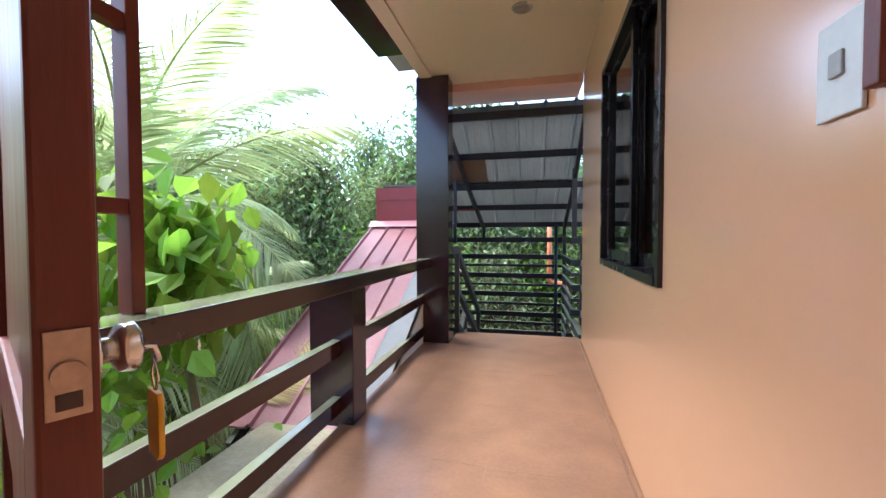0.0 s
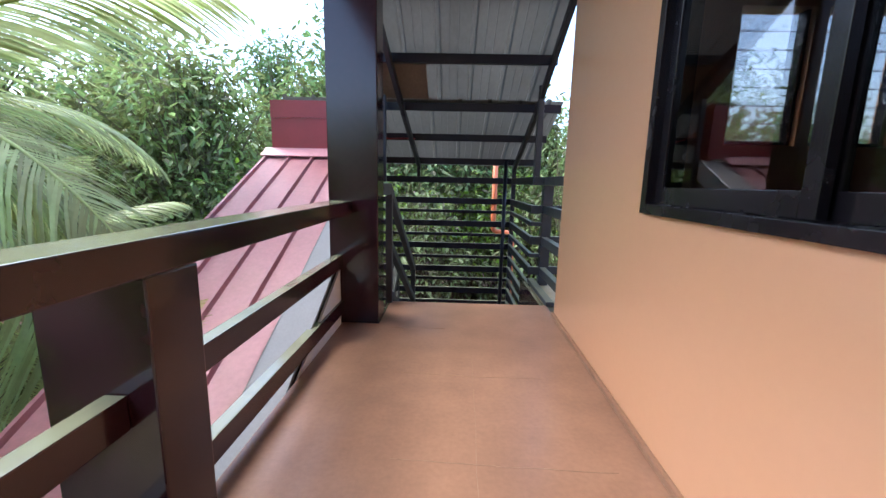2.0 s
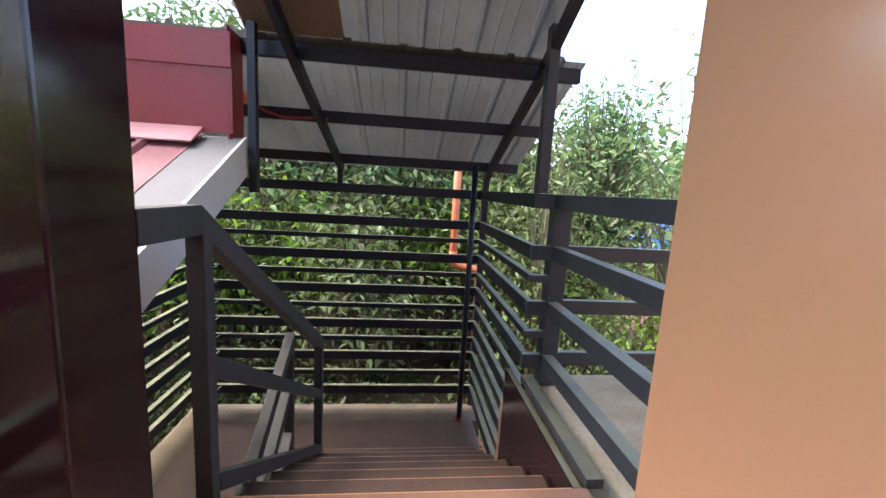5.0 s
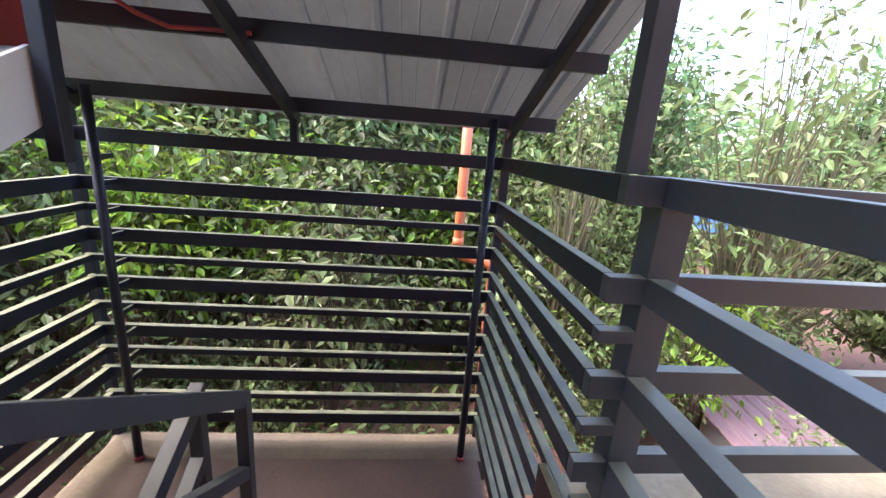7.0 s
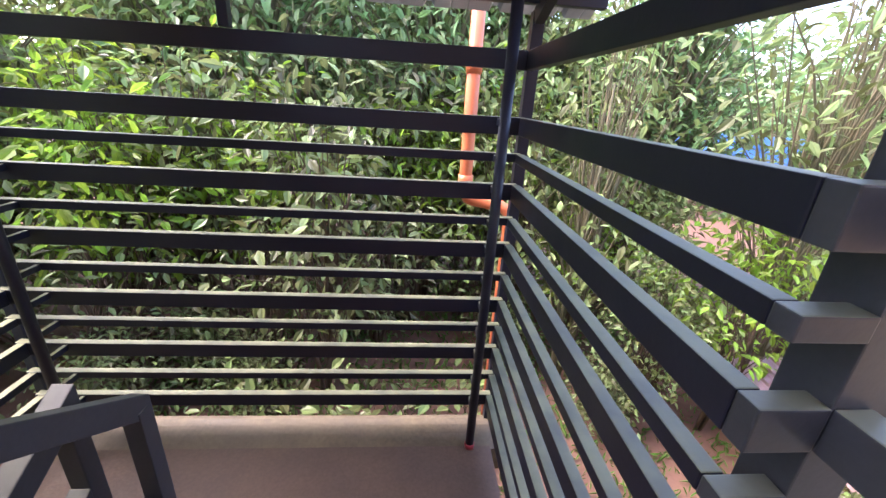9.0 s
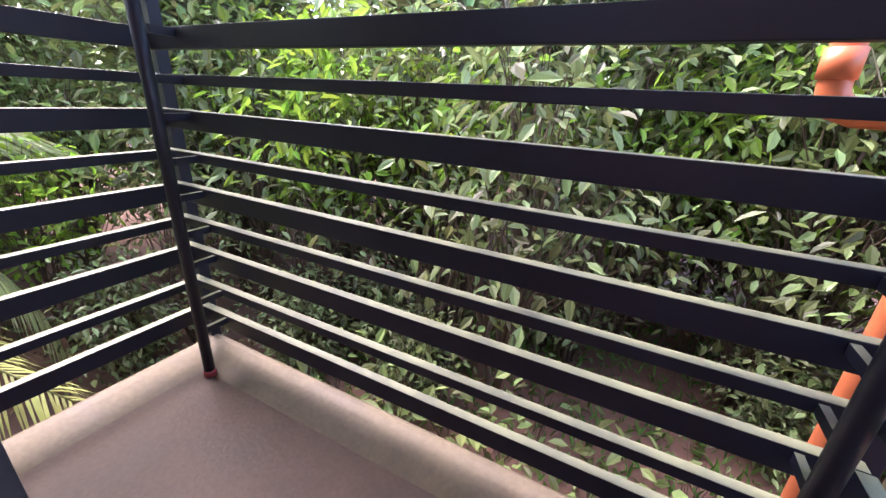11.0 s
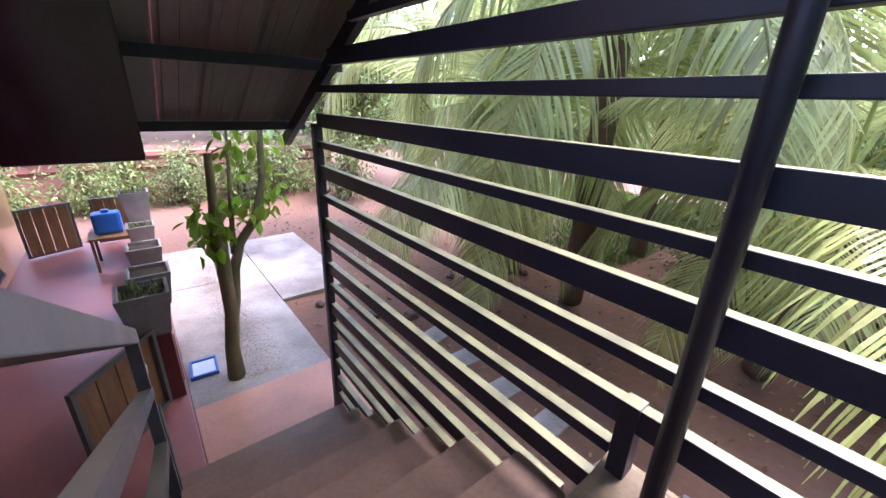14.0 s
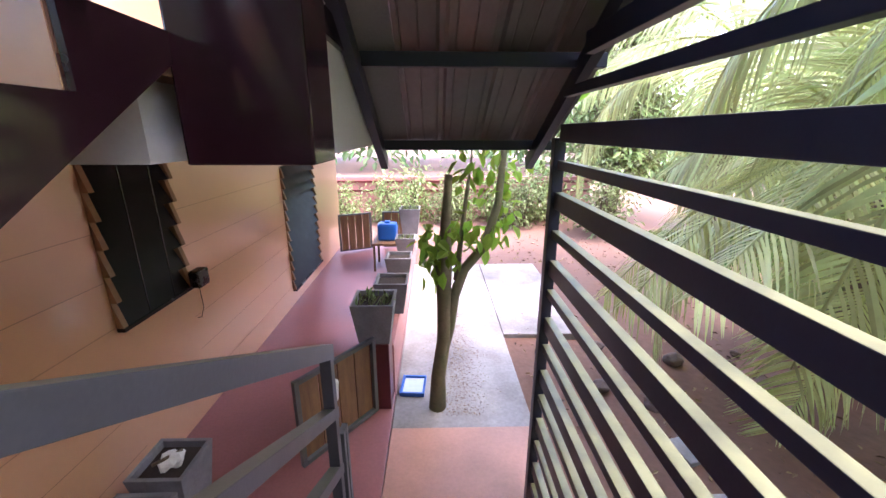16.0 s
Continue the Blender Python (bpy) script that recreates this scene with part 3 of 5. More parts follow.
# ---- louvred glass window at the end of the room ----
M_CLEAR = bpy.data.materials.new("clear_louvre_glass")
M_CLEAR.use_nodes = True
cb = M_CLEAR.node_tree.nodes["Principled BSDF"]
cb.inputs["Base Color"].default_value = (0.92, 0.95, 0.93, 1)
cb.inputs["Roughness"].default_value = 0.04
cb.inputs["Transmission Weight"].default_value = 1.0
cb.inputs["IOR"].default_value = 1.5
win4 = setting(thing("window_4", "clear glass louvre window in dark frames", "window"), "clear glass louvre window in dark frames", "window")
for x0, x1 in ((2.803, 3.337), (3.443, 4.057)):
    for a, b in ((x0, x0 + 0.03), (x1 - 0.03, x1)):
        boxpart("window_frame", (a, b, 5.84, 5.92, 1.503, 2.497), M_BLACK, win4, bevel=0.003)
    boxpart("window_sill", (x0 + 0.031, x1 - 0.031, 5.84, 5.92, 1.503, 1.53), M_BLACK, win4, bevel=0.003)
    for k in range(7):
        z = 1.54 + 0.136 * k
        bm = bmesh.new()
        prism(bm, [(5.855, z), (5.861, z), (5.901, z + 0.132), (5.895, z + 0.132)], "x", x0 + 0.031, x1 - 0.031)
        blade = part("glass_blade", bm, M_CLEAR, win4)
        blade.visible_shadow = False
        boxpart("clip_bar", (x0 + 0.031, x1 - 0.031, 5.868, 5.878, z - 0.008, z - 0.002), M_BLACK, win4)

# ---- vegetation ----
def leaf_mat(name, base, rand=0.45, trans=0.35, rough=0.42):
    return mat(name, base, rough, 0.25, 3.0, 0.0, 25.0, rand=rand, trans=trans)


M_LEAF = leaf_mat("garden_leaf", (0.26, 0.325, 0.11), 0.6, trans=0.45)
M_LEAFD = leaf_mat("dark_glossy_leaf", (0.225, 0.27, 0.105), 0.7, 0.45, 0.4)
M_LIME = leaf_mat("lime_leaf", (0.28, 0.45, 0.05), 0.35, 0.6, 0.5)
M_FROND = leaf_mat("palm_leaflet", (0.50, 0.57, 0.25), 0.35, 0.5, 0.4)
M_FRONDY = leaf_mat("yellowing_palm_leaflet", (0.55, 0.60, 0.24), 0.3, 0.4, 0.4)
M_FAR = leaf_mat("far_leaf", (0.20, 0.31, 0.11), 0.5, 0.3, 0.6)
M_BARK = mat("mossy_bark", (0.20, 0.15, 0.09), 0.85, 0.4, 5, 0.5, 30, tint=(0.10, 0.11, 0.05))
M_TWIG = mat("brown_twig", (0.13, 0.085, 0.055), 0.85, 0.3, 6, 0.3, 40)
M_PALMT = mat("palm_trunk", (0.17, 0.12, 0.085), 0.9, 0.4, 8, 0.6, 20, stretch=(1, 1, 5))


def leaf_cloud(name, pos, way, size, width, fold, material, parent, label="", rng=None):
    """Many leaves as one mesh: pos and way are n x 3, size n; each leaf is two quads folded along its rib."""
    pos, way = np.asarray(pos, float), np.asarray(way, float)
    n = len(pos)
    way /= np.linalg.norm(way, axis=1, keepdims=True) + 1e-9
    side = np.cross(way, rng.normal(0, 0.45, (n, 3)) + (0, 0, 1.0))
    side /= np.linalg.norm(side, axis=1, keepdims=True) + 1e-9
    up = np.cross(side, way)
    s = np.asarray(size).reshape(-1, 1)
    w = s * width
    v = np.empty((n, 6, 3))
    v[:, 0] = pos
    v[:, 1] = pos + way * s * 0.35 + side * w * 0.5 + up * w * fold
    v[:, 2] = pos + way * s * 0.72 + side * w * 0.36 + up * w * fold * 0.3
    v[:, 3] = pos + way * s - up * s * 0.12
    v[:, 4] = pos + way * s * 0.72 - side * w * 0.36 + up * w * fold * 0.3
    v[:, 5] = pos + way * s * 0.35 - side * w * 0.5 + up * w * fold
    i = np.arange(n)[:, None] * 6
    f = np.concatenate((i + np.array([[0, 1, 2, 3]]), i + np.array([[0, 3, 4, 5]])))
    me = bpy.data.meshes.new(name)
    me.from_pydata(v.reshape(-1, 3).tolist(), [], f.tolist())
    me.materials.append(material)
    me.polygons.foreach_set("use_smooth", np.zeros(len(f), bool))
    ob = new(name, me)
    if parent:
        ob.parent = parent
    if label:
        ob["label"] = label
    return ob


def broadleaf(name, label, height, spread, low, clumps, per, leaf, width, material, seed, stems=1, trunk=0.06, bark=None, category="tree", droop=0.4):
    """A tree or shrub: tapered stems with limbs to clumps of leaves."""
    rng = np.random.default_rng(seed)
    tree = thing(name, label, category)
    bm = bmesh.new()
    tops = []
    for s in range(stems):
        a = rng.uniform(0, 6.28)
        r = 0.05 + (0.25 * spread if stems > 1 else 0.1)
        top = np.array((math.cos(a) * r, math.sin(a) * r, height * rng.uniform(0.6, 0.8)))
        foot = top * (0.12 if stems > 1 else 0.0) * (1, 1, 0) + (0, 0, -0.1)
        q = [foot + (top - foot) * u + np.array((0.05 * math.sin(5 * u + s), 0.05 * math.cos(4 * u + s), 0)) * (u > 0) for u in (0, 0.2, 0.4, 0.6, 0.8, 1)]
        tube(bm, [tuple(p) for p in q], [trunk * k for k in (1.15, 1, 0.85, 0.7, 0.5, 0.3)], 7)
        tops.append(q)
    pos, way, size = [], [], []
    for c in range(clumps):
        a, u = rng.uniform(0, 6.28), rng.uniform(0, 1) ** 0.6
        h = rng.uniform(low, 1.0)
        shape = math.sin(math.pi * min(1, 0.12 + 0.85 * (h - low) / (1 - low))) ** 0.6
        rad = spread * u * shape * rng.uniform(0.7, 1.15)
        ctr = np.array((math.cos(a) * rad, math.sin(a) * rad, height * h))
        q = tops[rng.integers(stems)]
        start = q[max(1, min(4, int(h * 4)))]
        mid = (start + ctr) / 2 + np.array((0, 0, 0.08 * height * rng.uniform(-0.3, 1)))
        tube(bm, [tuple(start), tuple(mid), tuple(ctr)], [trunk * 0.4, trunk * 0.25, trunk * 0.1], 5, False)
        k = int(per * rng.uniform(0.6, 1.4))
        off = rng.normal(0, 1, (k, 3)) * leaf * (1.8, 1.8, 1.3)
        along = rng.uniform(0, 1, (k, 1)) ** 2
        pos.append(ctr + off * (1 - 0.5 * along) - along * (ctr - mid) * 0.8)
        d = off / (np.linalg.norm(off, axis=1, keepdims=True) + 1e-6) + rng.normal(0, 0.45, (k, 3))
        d[:, 2] -= droop
        way.append(d)
        size.append(leaf * rng.uniform(0.6, 1.25, k))
    part("trunk", bm, bark or M_TWIG, tree)
    leaf_cloud("crown", np.concatenate(pos), np.concatenate(way), np.concatenate(size), width, 0.12, material, tree, rng=rng)
    return tree


def frond_mesh(name, length, droop, seed, material, path=None):
    """A palm frond along +x: an arching rib with hanging leaflets on both sides. Returns two meshes."""
    rng = np.random.default_rng(seed)
    n = 80

    def rib(u):
        if path:
            b = (1 - u) ** 3, 3 * u * (1 - u) ** 2, 3 * u * u * (1 - u), u ** 3
            return sum((Vector(p) * w for p, w in zip(path, b)), Vector())
        return Vector((length * (u - 0.18 * droop * u ** 3), 0.12 * length * math.sin(u * 2 + seed) * u * 0.4, length * (0.30 * u - droop * 0.62 * u * u)))
    bm = bmesh.new()
    tube(bm, [rib(k / 14) for k in range(15)], [0.028 * (1 - 0.9 * k / 14) * length / 3.5 + 0.003 for k in range(15)], 6)
    me_r = bpy.data.meshes.new("rib")
    bm.to_mesh(me_r)
    bm.free()
    me_r.materials.append(M_FRONDY)
    verts, faces = [], []
    for k in range(n):
        u = 0.16 + 0.84 * k / n
        p, t = rib(u), (rib(min(1, u + 0.02)) - rib(u - 0.02)).normalized()
        side0 = t.cross(Vector((0, 0, 1))).normalized()
        ll = length * 0.26 * math.sin(math.pi * min(1, 0.22 + 0.76 * u)) ** 0.6 + 0.1
        for sgn in (-1, 1):
            if rng.random() < 0.05:
                continue
            a = rng.uniform(-0.12, 0.12)
            d = (t * (0.55 + 0.35 * u) + side0 * sgn * (0.85 + a) + Vector((0, 0, 0.12 - 0.25 * u))).normalized()
            l2 = ll * rng.uniform(0.85, 1.1)
            w = 0.018 * length / 3.5 + 0.004
            sag = rng.uniform(0.5, 1.0) * (0.55 + 0.5 * droop)
            nrm = t
            last = None
            for q in range(5):
                v = q / 4
                c = p + d * l2 * v * (1 - 0.22 * v * sag) + Vector((0, 0, -1)) * l2 * 0.60 * sag * v * v
                ww = w * (0.55 + 0.9 * v if v < 0.4 else 1.0 - 0.92 * ((v - 0.4) / 0.6) ** 1.5)
                i = len(verts)
                verts += [tuple(c + nrm * ww), tuple(c - nrm * ww)]
                if last is not None:
                    faces.append((last, last + 1, i + 1, i))
                last = i
    me = bpy.data.meshes.new("leaflets")
    me.from_pydata(verts, [], faces)
    me.materials.append(material)
    return me_r, me


FRONDS = [frond_mesh("frond", 3.6, d, s, m) for d, s, m in ((0.7, 1, M_FROND), (1.0, 2, M_FROND), (1.35, 3, M_FROND), (1.1, 4, M_FRONDY))]


def palm(label, x, y, crown_z, trunk_r, n, seed, scale=1.0, lean=(0.2, 0.1)):
    rng = np.random.default_rng(seed)
    tree = thing("coconut_palm", label, "palm", (x, y, GROUND - 0.05), group="coconut palms")
    h = crown_z - GROUND
    bm = bmesh.new()
    pts = [(-lean[0] * (1 - u) ** 1.5, -lean[1] * (1 - u) ** 1.5, h * u) for u in np.linspace(0, 1, 22)]
    tube(bm, pts, [trunk_r * (1.35 - 0.4 * u + (0.06 if k % 2 else 0)) for k, u in enumerate(np.linspace(0, 1, 22))], 12)
    part("trunk", bm, M_PALMT, tree)
    for k in range(n):
        a = k * 2.399 + rng.uniform(-0.2, 0.2)
        lift = 80 - 130 * (k / n) + rng.uniform(-6, 6)
        rm, lm = FRONDS[3 if k > n - 3 and seed % 2 else (0 if lift > 30 else 1 if lift > 0 else 2)]
        f = new("frond", lm)
        f.parent = tree
        f.matrix_basis = Matrix.Translation((0, 0, h)) @ Matrix.Rotation(a, 4, "Z") @ Matrix.Rotation(radians(-lift * 0.8), 4, "Y") @ Matrix.Rotation(rng.uniform(-0.35, 0.35), 4, "X") @ Matrix.Scale(scale * rng.uniform(0.85, 1.1), 4)
        r = new("rib", rm)
        r.parent = f
    return tree


palm("coconut palm with long arching green fronds over soil", -4.4, 5.4, 1.5, 0.13, 24, 3, 1.05, (0.9, 0.6))
lowpalm = palm("low coconut palm with many bright hanging fronds", -5.0, 3.6, -0.55, 0.13, 18, 11, 0.85, (0.3, 0.2))
palm("coconut palm with drooping fronds behind the garden", -8.0, 4.5, 0.9, 0.14, 16, 4, 1.1)
young = palm("young coconut palm with pale hanging fronds", -5.4, 7.3, -0.7, 0.12, 15, 7, 0.85)
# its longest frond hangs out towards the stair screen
# brighter copy of the palm leaflet: light on the frond put into its colour
M_FRONDB = leaf_mat("painted_sunlit_leaflet", (0.66, 0.70, 0.24), 0.25, 0.45, 0.4)
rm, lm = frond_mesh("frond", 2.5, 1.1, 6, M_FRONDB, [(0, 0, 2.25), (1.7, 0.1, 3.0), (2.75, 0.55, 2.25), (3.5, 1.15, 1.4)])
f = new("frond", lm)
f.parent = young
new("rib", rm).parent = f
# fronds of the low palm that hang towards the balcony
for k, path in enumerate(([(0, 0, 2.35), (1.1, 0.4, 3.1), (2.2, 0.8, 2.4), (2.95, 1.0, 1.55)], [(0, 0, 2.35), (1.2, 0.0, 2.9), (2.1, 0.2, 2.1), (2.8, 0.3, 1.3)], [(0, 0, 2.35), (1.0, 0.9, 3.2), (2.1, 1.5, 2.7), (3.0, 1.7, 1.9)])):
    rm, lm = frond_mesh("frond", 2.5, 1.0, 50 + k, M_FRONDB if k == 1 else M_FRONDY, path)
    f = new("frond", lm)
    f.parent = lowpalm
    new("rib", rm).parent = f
palm("coconut palm with ragged green crown near the fence", -5.6, 0.3, 1.2, 0.14, 17, 8, 1.0)
palm("coconut palm standing among dense garden trees", -9.5, 9.5, 1.8, 0.14, 15, 9, 1.1)


M_DRYF = mat("dry_palm_leaflet", (0.42, 0.30, 0.13), 0.8, 0.3, 5, 0, rand=0.35)
for k, (x, y, turn) in enumerate(((-1.40, 4.15, 40), (-1.22, 4.50, 75))):
    rm, lm = frond_mesh("dry_frond", 0.75, 0.15, 30 + k, M_DRYF, [(0, 0, 0.06), (0.25, 0, 0.10), (0.5, 0.03, 0.09), (0.75, 0.08, 0.05)])
    lm.materials[0] = M_DRYF
    dry = tagged(new("dry_frond", lm), "dry brown palm frond fallen on the pink roof", "frond", "fallen dry fronds")
    dry.matrix_basis = Matrix.Translation((x, y, -0.40 + 0.53 * (y - 3.93) + 0.03)) @ Matrix.Rotation(math.atan(0.53), 4, "X") @ Matrix.Rotation(radians(turn), 4, "Z") @ Matrix.Diagonal((1, 1, 0.3, 1))
    new("rib", rm).parent = dry


def plant_many(proto, spots, group):
    """Copies of a plant at (x, y, turn, size)."""
    tagged(proto, group=group)
    first = True
    for x, y, a, s in spots:
        m = Matrix.Translation((x, y, GROUND - 0.05)) @ Matrix.Rotation(a, 4, "Z") @ Matrix.Scale(s, 4)
        if first:
            proto.matrix_basis = m
            first = False
        else:
            copy_thing(proto, m).scale = (s, s, s)


coffee = broadleaf("coffee_shrub", "tall shrub with dark glossy leaves and thin stems", 4.3, 1.45, 0.42, 60, 18, 0.18, 0.44, M_LEAFD, 11, stems=5, trunk=0.035, category="shrub", droop=0.5)
plant_many(coffee, [(-0.1, 11.3, 0.3, 0.95), (-1.9, 12.3, 2.0, 1.05), (2.9, 12.9, 4.1, 0.95), (-3.9, 11.4, 5.2, 0.95), (-0.5, 13.2, 1.1, 1.15), (0.9, 13.4, 2.1, 1.1)], "shrubs beyond the landing")
shrub = broadleaf("garden_shrub", "bushy green garden shrub with many small leaves", 3.6, 1.5, 0.24, 100, 26, 0.125, 0.5, M_LEAF, 12, stems=4, trunk=0.03, category="shrub")
plant_many(shrub, [(2.5, 13.0, 3.3, 1.25), (1.3, 13.9, 0.0, 1.1), (4.2, 10.9, 2.2, 0.7), (-2.4, 12.9, 4.0, 1.2), (-4.9, 11.7, 1.2, 1.2), (4.6, 13.0, 3.0, 1.05), (-6.8, 10.3, 5.0, 1.1), (6.9, 11.6, 2.7, 0.65), (-7.6, 7.2, 0.7, 0.8), (8.8, 9.2, 0.9, 0.7), (5.2, 8.6, 5.6, 0.62)], "garden shrubs")
under = broadleaf("low_bush", "low dark bush growing from shaded soil", 1.5, 0.8, 0.05, 60, 24, 0.12, 0.45, M_LEAFD, 13, stems=3, trunk=0.02, category="shrub")
plant_many(under, [(-0.9, 10.9, 0, 0.7), (-2.5, 10.7, 1, 0.8), (2.6, 12.0, 2, 0.75), (-1.7, 11.5, 3, 0.9), (0.2, 12.9, 4, 1.0), (-4.2, 9.6, 3, 0.9), (-6.6, 8.6, 4, 1.2), (-7.2, 6.2, 5, 1.1), (-9.0, 6.0, 1, 1.3), (3.6, 10.6, 2, 0.7), (-6.3, 2.6, 0.4, 0.9), (-3.4, -4.3, 1.2, 1.0), (-1.2, -4.6, 0.2, 0.8), (-5.4, -3.4, 2.2, 1.2)], "low bushes")
lime_shrub = broadleaf("lime_shrub", "airy shrub with lime green young leaves and brown stems", 3.9, 1.3, 0.52, 54, 18, 0.17, 0.42, M_LIME, 21, stems=5, trunk=0.028, category="shrub", droop=0.4)
plant_many(lime_shrub, [(-1.1, 12.4, 0.3, 1.05), (1.0, 13.3, 1.7, 1.0), (-2.6, 11.7, 3.3, 1.0), (-3.2, 12.2, 2.0, 1.15), (3.6, 12.0, 3.0, 0.72), (2.0, 13.5, 4.2, 1.1), (5.0, 10.6, 1.0, 0.75), (-5.2, 9.4, 5.0, 0.7)], "lime green shrubs")
bare = broadleaf("twiggy_shrub", "thin shrub of tangled bare grey brown twigs", 2.6, 1.3, 0.25, 60, 5, 0.13, 0.45, M_LEAFD, 41, stems=7, trunk=0.022, category="shrub")
plant_many(bare, [(-0.9, 11.4, 0.2, 1.0), (0.5, 12.6, 1.3, 1.1), (-2.6, 11.2, 2.4, 1.0), (2.4, 12.7, 3.5, 0.9), (-1.7, 12.6, 4.6, 1.2), (-4.0, 10.3, 5.0, 0.9)], "twiggy shrubs")
seedling = broadleaf("seedling", "young plant with a few broad pale green leaves", 1.0, 0.32, 0.35, 9, 4, 0.17, 0.5, M_LEAF, 43, stems=2, trunk=0.01, category="plant", droop=0.2)
plant_many(seedling, [(-1.0, 9.75, 0.1, 0.95), (-0.55, 9.95, 1.0, 1.05), (0.05, 9.7, 2.0, 0.9), (0.3, 10.1, 3.0, 1.1), (0.75, 9.85, 4.0, 0.8), (1.1, 10.3, 5.0, 1.0), (-0.3, 10.4, 0.6, 1.15), (-1.5, 10.2, 1.7, 1.0), (1.5, 10.0, 2.6, 0.85), (0.6, 10.7, 3.7, 1.1), (-0.8, 10.6, 4.4, 0.9), (1.9, 10.6, 5.5, 1.1)], "seedlings below the landing")
mango = broadleaf("leafy_tree", "large leafy tree with dense green crown", 7.6, 3.0, 0.22, 250, 38, 0.27, 0.40, M_LEAF, 14, stems=2, trunk=0.14, bark=M_BARK)
plant_many(mango, [(3.3, 15.2, 2.2, 0.85), (-4.0, 16.5, 0, 1.0), (-6.3, 12.8, 0.8, 0.95), (-10.2, 10.2, 3.1, 1.0), (1.2, 16.8, 1, 0.95), (-9.5, 14.5, 2, 0.95), (6.2, 15.5, 3.3, 0.72), (-13.5, 10.0, 4, 1.0), (-13.0, 4.0, 5, 1.0), (-12.0, -2.5, 1.6, 1.0), (-7.0, -6.5, 2.6, 0.9), (11.0, 12.5, 0.6, 0.68), (-3.0, 22.0, 2.0, 1.2)], "large garden trees")
tall = broadleaf("tall_tree", "tall tree with airy light green crown", 9.5, 2.9, 0.42, 150, 34, 0.26, 0.42, M_FAR, 15, stems=1, trunk=0.15, bark=M_BARK)
plant_many(tall, [(-1.9, 15.2, 0, 1.0), (1.5, 15.0, 2, 0.8), (5.6, 14.4, 1.2, 0.72), (9.6, 13.2, 3.2, 0.66), (-6.5, 19.0, 4, 1.0), (-11.0, 17.0, 3.0, 1.0), (-16, 8, 1.0, 1.0)], "tall trees")

airy = broadleaf("airy_tree", "slender tree with sparse airy leaves and bare twigs", 6.6, 1.7, 0.35, 70, 15, 0.17, 0.42, M_LEAF, 25, stems=4, trunk=0.05, bark=M_BARK)
plant_many(airy, [(5.6, 10.8, 0.4, 1.0), (7.4, 11.6, 2.4, 0.95), (3.3, 11.6, 4.4, 0.85), (9.8, 10.0, 1.4, 0.9)], "airy trees")

# far woods close the garden round
rng = np.random.default_rng(5)
pos, way, size = [], [], []
for k in range(900):
    a = rng.uniform(0, 6.28)
    r = rng.uniform(24, 42)
    top = 4.5 + 2.5 * math.sin(a * 3) + 1.5 * math.sin(a * 7 + 1) + rng.uniform(-1, 1)
    if -0.5 < a < 0.95 or a > 5.8:
        top -= 2.2
    c = np.array((math.cos(a) * r, 4 + math.sin(a) * r, GROUND + rng.uniform(0, 1) ** 0.7 * max(2, top + r * 0.06)))
    m = 46
    off = rng.normal(0, 1, (m, 3)) * (1.2, 1.2, 0.8)
    pos.append(c + off)
    d = off + rng.normal(0, 0.6, (m, 3))
    d[:, 2] -= 0.5
    way.append(d)
    size.append(rng.uniform(0.5, 1.1, m))
tagged(leaf_cloud("far_woods", np.concatenate(pos), np.concatenate(way), np.concatenate(size), 0.5, 0.1, M_FAR, None, rng=rng), "distant dense green woods round the garden", "woods", kind="stuff")

# ---- start of the walk: door with lock and keys, wooden frame on the railing ----
M_BRASS = mat("worn_steel_plate", (0.55, 0.42, 0.34), 0.35, 0.3, 20, 0.05, 80, metal=0.8)
M_CHROME = mat("chrome", (0.75, 0.75, 0.75), 0.15, 0.1, 20, 0.0, 80, metal=1.0)
M_YELLOW = mat("yellow_plastic", (0.75, 0.45, 0.02), 0.35, 0.15, 30, 0.02)
# near-black colour standing in for the shade inside openings
M_DARKHOLE = mat("dark_hollow_shade", (0.05, 0.03, 0.03), 0.4, 0.2, 30, 0.0)
door = setting(thing("door_1", "open varnished red mahogany panel door with lock", "door"), "open varnished red mahogany panel door with lock", "door")
door.matrix_basis = Matrix.Translation((-0.113, 1.83, -0.032)) @ Matrix.Rotation(radians(-27), 4, "Z")
bm = bmesh.new()
W = 0.877
for x0, x1, z0, z1 in ((0.01, 0.12, 0.042, 2.05), (W - 0.11, W, 0.042, 2.05), (0.121, W - 0.111, 0.042, 0.22), (0.121, W - 0.111, 0.95, 1.08), (0.121, W - 0.111, 1.92, 2.05)):
    box(bm, x0, x1, 0.0, 0.04, z0, z1)
part("leaf_frame", bm, M_WOOD, door, bevel=0.004)
for z0, z1 in ((0.22, 0.95), (1.08, 1.92)):
    boxpart("panel", (0.115, W - 0.105, 0.012, 0.028, z0 - 0.01, z1 + 0.01), M_WOOD, door)
lock = boxpart("lock_plate", (W, W + 0.003, 0.006, 0.034, 1.135, 1.205), M_BRASS, door, "worn steel latch plate", bevel=0.001)
bm = bmesh.new()
tube(bm, [(W + 0.002, 0.02, 1.17), (W + 0.010, 0.02, 1.17)], 0.011, 16)
part("latch_bolt", bm, M_BRASS, lock)
boxpart("latch_slot", (W + 0.0032, W + 0.0045, 0.012, 0.028, 1.142, 1.155), M_DARKHOLE, lock)
bm = bmesh.new()
tube(bm, [(W - 0.06, 0.041, 1.17), (W - 0.06, 0.046, 1.17), (W - 0.06, 0.048, 1.17)], [0.03, 0.029, 0.014], 18)
